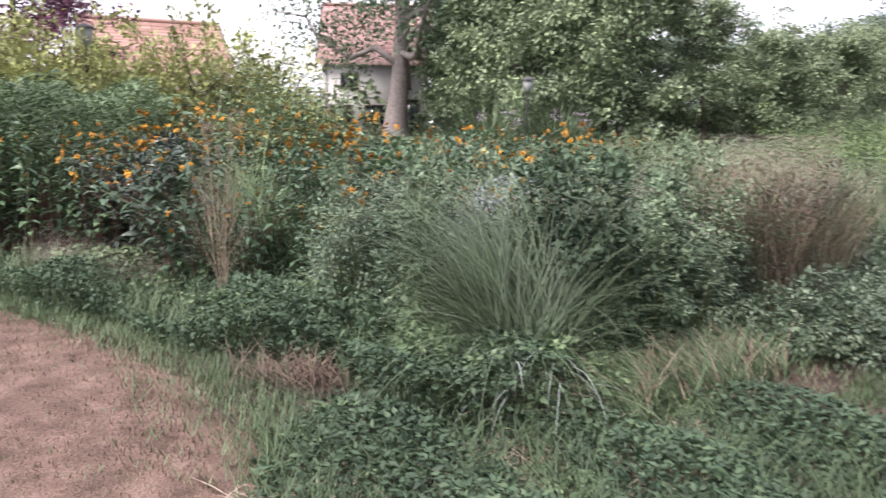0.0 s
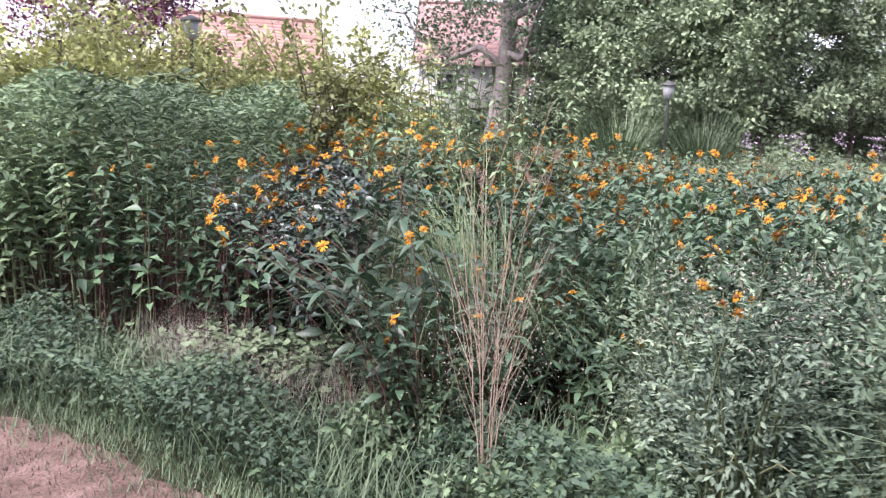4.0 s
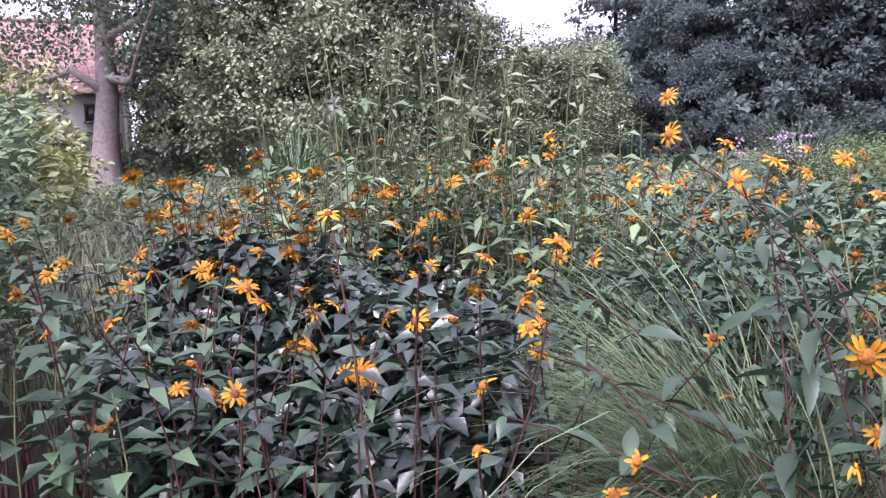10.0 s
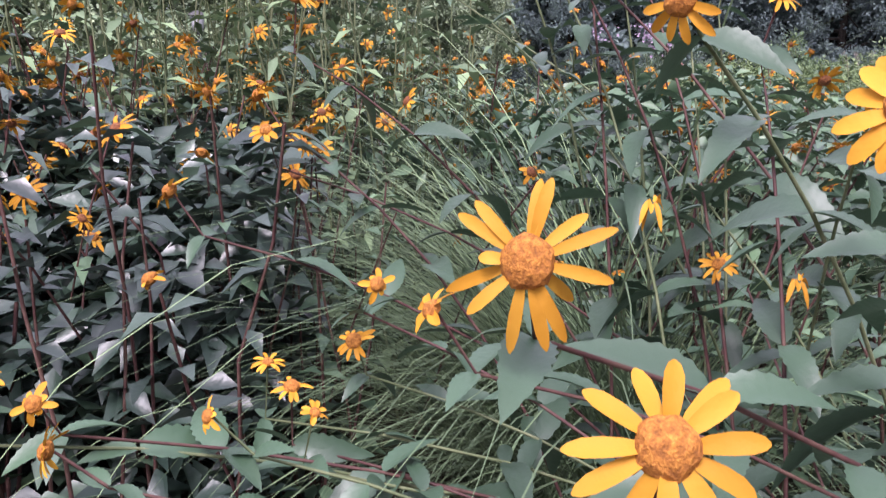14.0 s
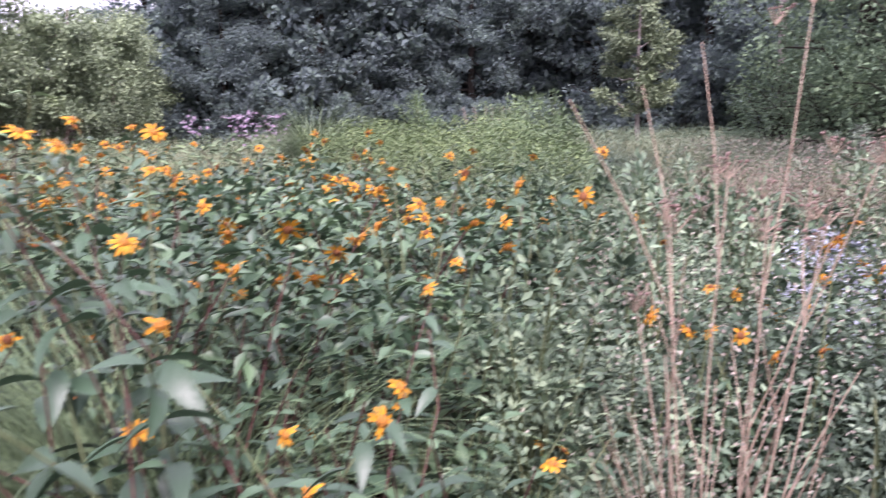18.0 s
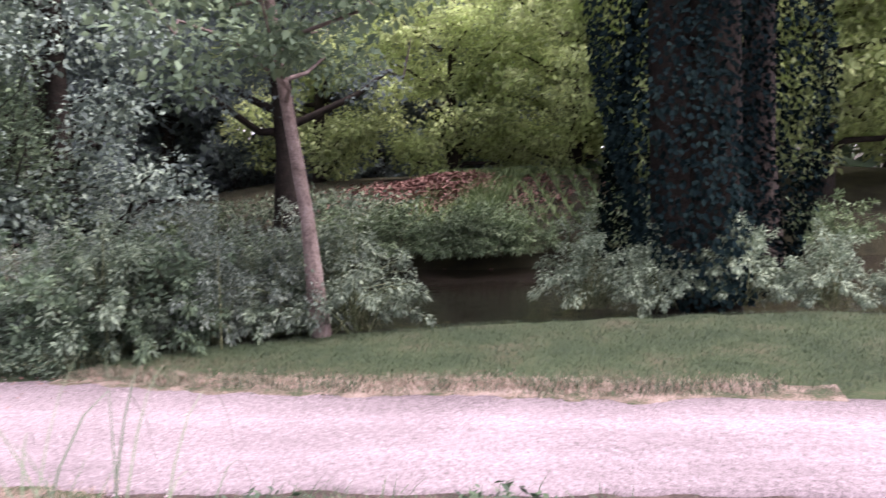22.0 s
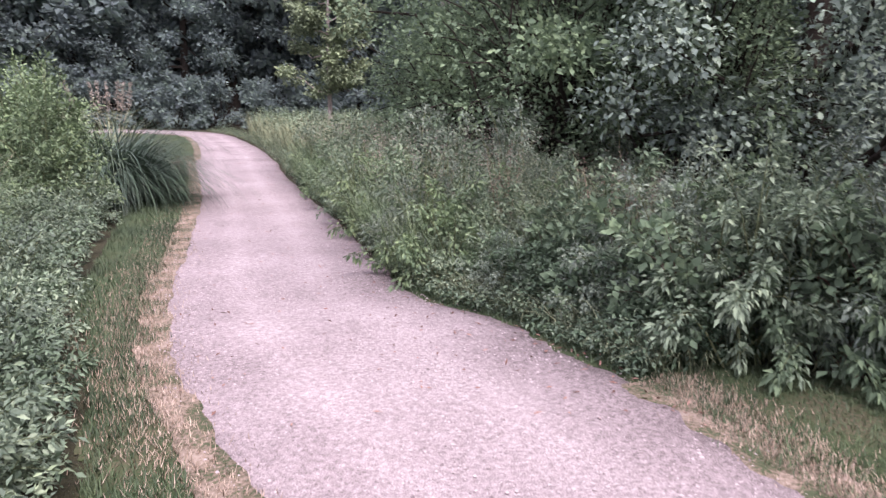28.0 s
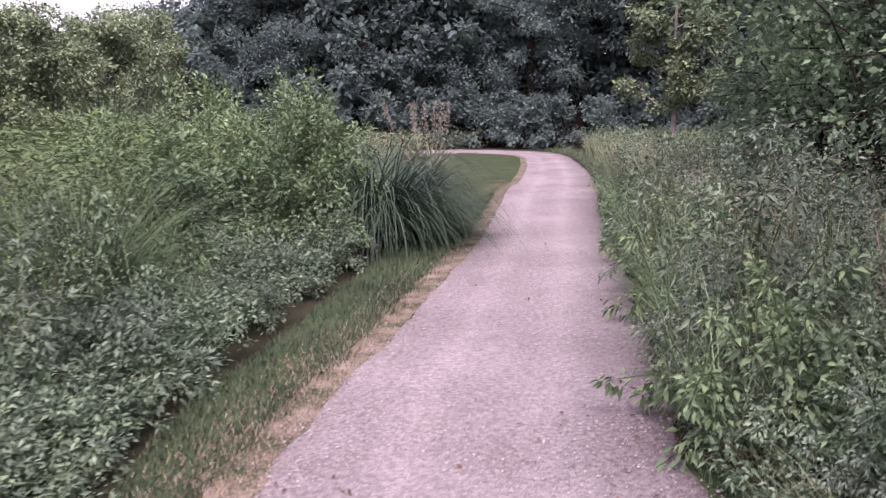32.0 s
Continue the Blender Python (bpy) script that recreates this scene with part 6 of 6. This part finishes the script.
for c in stems:
    part("stem", tubes(c[None], np.linspace(0.0034, 0.0013, 8)[None], 5), M_DEAD, dead)
for c in twigs:
    part("twig", tubes(c[None], np.array([[0.0018, 0.0014, 0.001]]), 4), M_DEAD, dead)
for h in [q + rng.normal(size=3) * (0.02, 0.02, 0.012) * k for q in heads for k in (0, 1, 2)]:
    m = 7
    tip = h + unit(rng.normal(size=(m, 3)) * (1, 1, 0.6) + (0, 0, 0.9)) * (0.012 + 0.022 * rng.random((m, 1)))
    ray = np.repeat(h[None] - (0, 0, 0.015), m, 0)
    umbel = part("umbel", tubes(np.stack([ray, (ray + tip) / 2, tip], 1), np.full((m, 3), 0.0009), 3), M_DEAD, dead)
    V = octa[None] * (0.003 + 0.0024 * rng.random((m, 1, 1))) + tip[:, None]
    seeds = part("seed_head", (V.reshape(-1, 3), (octa_all[None] + 6 * np.arange(m)[:, None, None]).reshape(-1, 3)), M_SEED, umbel, "brown dry seed head")
    seeds["kind"] = "stuff"
hz = base + rng.normal(size=(1500, 3)) * (0.16, 0.13, 0.2) + (0, 0, 0.75)
fluff = part("panicle", diamonds(hz, rand_dirs(1500), rand_dirs(1500), 0.009, 0.004), M_HAZE, dead, "fuzzy pinkish-beige seed panicles")
fluff["kind"] = "stuff"
tagged(dead, "dead branching plant with straw stems and brown seed heads", "plant")

# ---------------------------------------------------------------- leaning daisies seen close
near_plant = new("leaning_daisy")
ROOT = np.array([0.22, 2.66, 0.0])
HEADS = [((-0.554, 2.337, 1.198), (-0.45, -0.75, 0.35), 0, 1.0), ((-0.535, 2.262, 1.145), (-0.35, -0.7, 0.6), 1, 1.0), ((-0.342, 2.343, 1.256), (-0.8, -0.6, 0.3), 2, 1.0),
         ((-0.351, 2.522, 1.324), (-0.5, -0.35, -0.1), 3, 0.95), ((-0.681, 3.163, 1.131), (-0.6, 0.2, 0.5), 4, 1.0), ((-0.534, 3.357, 1.251), (-0.5, 0.3, 0.4), 3, 1.0),
         ((-0.527, 3.341, 1.197), (-0.3, -0.5, 0.5), 5, 1.0), ((-0.48, 3.28, 1.393), (0.1, -0.2, 0.9), 6, 1.1), ((-0.455, 2.957, 1.03), (0.1, -0.8, 0.3), 7, 0.9),
         ((-0.471, 3.02, 0.94), (-0.3, -0.4, 0.4), 4, 0.95), ((-0.491, 2.645, 1.087), (-0.5, 0.0, 0.4), 5, 0.85), ((-0.872, 2.855, 1.006), (0.3, -0.3, 0.7), 6, 0.9),
         ((-0.82, 2.823, 0.984), (-0.2, -0.6, 0.3), 7, 0.8), ((-0.808, 2.784, 0.953), (-0.8, 0.1, 0.2), 3, 0.8), ((-0.573, 2.897, 0.937), (0.0, -0.3, 0.8), 4, 0.8),
         ((-0.559, 2.835, 0.929), (0.2, -0.4, 0.7), 5, 0.6), ((-0.585, 3.002, 0.932), (0.1, -0.2, 0.8), 6, 0.7), ((-0.667, 2.817, 0.95), (-0.7, -0.2, 0.4), 7, 0.75),
         ((-0.2, 3.323, 1.61), (-0.7, -0.2, 0.3), 3, 1.0), ((-0.012, 3.404, 1.585), (0.1, -0.3, 0.8), 4, 0.9), ((-0.118, 3.182, 1.511), (-0.6, -0.3, 0.4), 5, 1.0),
         ((0.023, 3.272, 1.544), (0.2, -0.3, 0.8), 6, 0.9), ((0.137, 3.316, 1.566), (0.3, -0.3, 0.7), 7, 0.8), ((0.079, 3.238, 1.518), (0.3, -0.4, 0.6), 3, 0.8),
         ((0.003, 3.737, 1.465), (0, -0.6, 0.5), 4, 1.0), ((-0.16, 3.587, 1.497), (-0.6, -0.2, 0.4), 5, 1.0), ((0.388, 3.509, 1.533), (0, -0.6, 0.5), 6, 1.0), ((0.258, 3.232, 1.462), (0, -0.4, 0.7), 7, 0.8),
         ((-0.186, 3.358, 1.695), (-0.5, -0.3, 0.4), 3, 0.8), ((0.3, 2.533, 1.097), (0.0, -0.8, 0.3), 4, 0.9), ((0.36, 2.56, 1.13), (0.2, -0.6, 0.5), 5, 0.8), ((-0.039, 2.365, 1.05), (0.0, -0.7, 0.5), 6, 1.0),
         ((0.002, 2.636, 1.288), (0.1, -0.6, 0.5), 7, 0.8), ((0.056, 2.88, 1.369), (0, -0.5, 0.6), 3, 0.8)]
lines = []
random.seed(5)
for place, face, kind, size in HEADS:
    p = np.array(place)
    face_v = unit(np.array(face))
    start = ROOT + rng.normal(size=3) * (0.16, 0.12, 0)
    if p[1] > 3.1:
        start = start + (0.0, 0.35, 0)
    neck = p - face_v * 0.05 - (0, 0, 0.03)
    ctl1 = start + (0.02, 0.0, p[2] * 0.55)
    ctl2 = neck * 0.62 + start * 0.38
    ctl2[2] = p[2] * 0.86
    u = np.linspace(0, 1, 10)[:, None]
    c = (1 - u) ** 3 * start + 3 * (1 - u) ** 2 * u * ctl1 + 3 * (1 - u) * u ** 2 * ctl2 + u ** 3 * neck
    c = np.vstack([c, p - face_v * 0.006])
    lines.append(c)
    mesh = BIGFLOWERS[kind] if kind < 3 else FLOWERS[kind - 3]
    put_flower(near_plant, place, face, mesh, DISCS[0 if kind < 5 else 2], size)
LEAVES = []
for k in range(4):
    one = toothed(np.zeros((1, 3)), np.array([[1.0, 0, 0]]), np.array([[0, 0, 1.0]]), 0.105 + 0.012 * k, 0.042 + 0.004 * k, 0.25 + 0.1 * k, 9)
    LEAVES.append(mesh_of("leaf", one[0], one[1], L_HELIO, True))
for c in lines:
    part("stem", tubes(c[None], np.linspace(0.0036, 0.0014, 11)[None], 6), M_STEMRED if rng.random() < 0.5 else M_STEM, near_plant)
    turn0 = rng.random() * 6.28
    for j in range(3, 10):
        for side in (0, math.pi):
            s = (1.15 - 0.07 * j) * (0.75 + 0.5 * rng.random())
            leaf = new("leaf", LEAVES[int(rng.integers(4))])
            leaf.parent = near_plant
            leaf.matrix_basis = Matrix.Translation(c[j]) @ Matrix.Rotation(turn0 + j * 1.57 + side, 4, "Z") @ Matrix.Rotation(rng.normal() * 0.3 - 0.1, 4, "Y") @ Matrix.Rotation(rng.normal() * 0.35, 4, "X") @ Matrix.Scale(float(s), 4)
for q in ((-0.378, 2.505, 1.187), (-0.25, 2.5, 1.12)):
    bud = new("bud", FLOWERS[4])
    bud.parent = near_plant
    bud.matrix_basis = Matrix.Translation(q) @ Matrix.Diagonal((0.45, 0.45, 1.6, 1))
tagged(near_plant, "leaning plant with toothed leaves and large yellow daisies", "flower")
bulk = [flower_plant(1.05, 9, 9, 3, L_HELIO, M_STEMRED, 0.12, 0.3, (0.115, 0.046), toothed), flower_plant(0.95, 8, 9, 2, L_HELIO, M_STEM, 0.12, 0.3, (0.12, 0.048), toothed)]
spread_copies(bulk, [(0.22, 2.62), (0.42, 2.7), (0.62, 2.95), (0.75, 3.15), (0.55, 3.45), (0.95, 2.9), (0.7, 3.9), (1.2, 3.3), (0.5, 4.2)], "bushy daisy plant with large toothed leaves", "flower", "yellow daisies in front", 0.85, 1.05)

# dark-eyed daisies standing out of the mint
eyed = [flower_plant(1.2, 5, 8, 5, L_HELIO, M_STEM, 0.1, 0.12, (0.08, 0.035)), flower_plant(1.1, 4, 8, 4, L_HELIO, M_STEM, 0.1, 0.12, (0.08, 0.035))]
spread_copies(eyed, [(2.32, 2.78), (2.8, 2.74), (3.0, 2.68), (2.45, 3.05), (1.75, 2.55), (1.5, 2.9)], "slender yellow daisy among grey-green mint", "flower", "daisies in the mint", 0.9, 1.05)

# lilac phlox in the meadow
phlox = [flower_plant(1.35, 7, 9, 0, L_HELIO, M_STEM, 0.1, 0.15, (0.1, 0.03))]
for k in range(3):
    hp = rng.normal(size=(40, 3)) * (0.035, 0.035, 0.028) + (rng.normal() * 0.2, rng.normal() * 0.2, 1.3 + 0.12 * rng.random())
    bloom = part("flower_head", diamonds(hp, rand_dirs(40), np.array([0, 0, 1.0]) + rng.normal(size=(40, 3)) * 0.4, 0.02, 0.018), M_LILAC, phlox[0], "pale lilac flower head")
    bloom["kind"] = "stuff"
spread_copies(phlox, [(2.95, 7.1), (2.3, 6.4)], "phlox with pale lilac flower heads", "flower", "phlox", 1.0, 1.15)

# ---------------------------------------------------------------- bushes round the slim tree on the bank
spread_copies([copy_thing(p, Matrix.Identity(4)) for p in bush_protos], [(8.62, -0.62), (8.78, -0.12), (9.2, -0.02)], "leafy bush round the foot of a slim tree", "bush", "bushes along the stream", 0.85, 1.05)
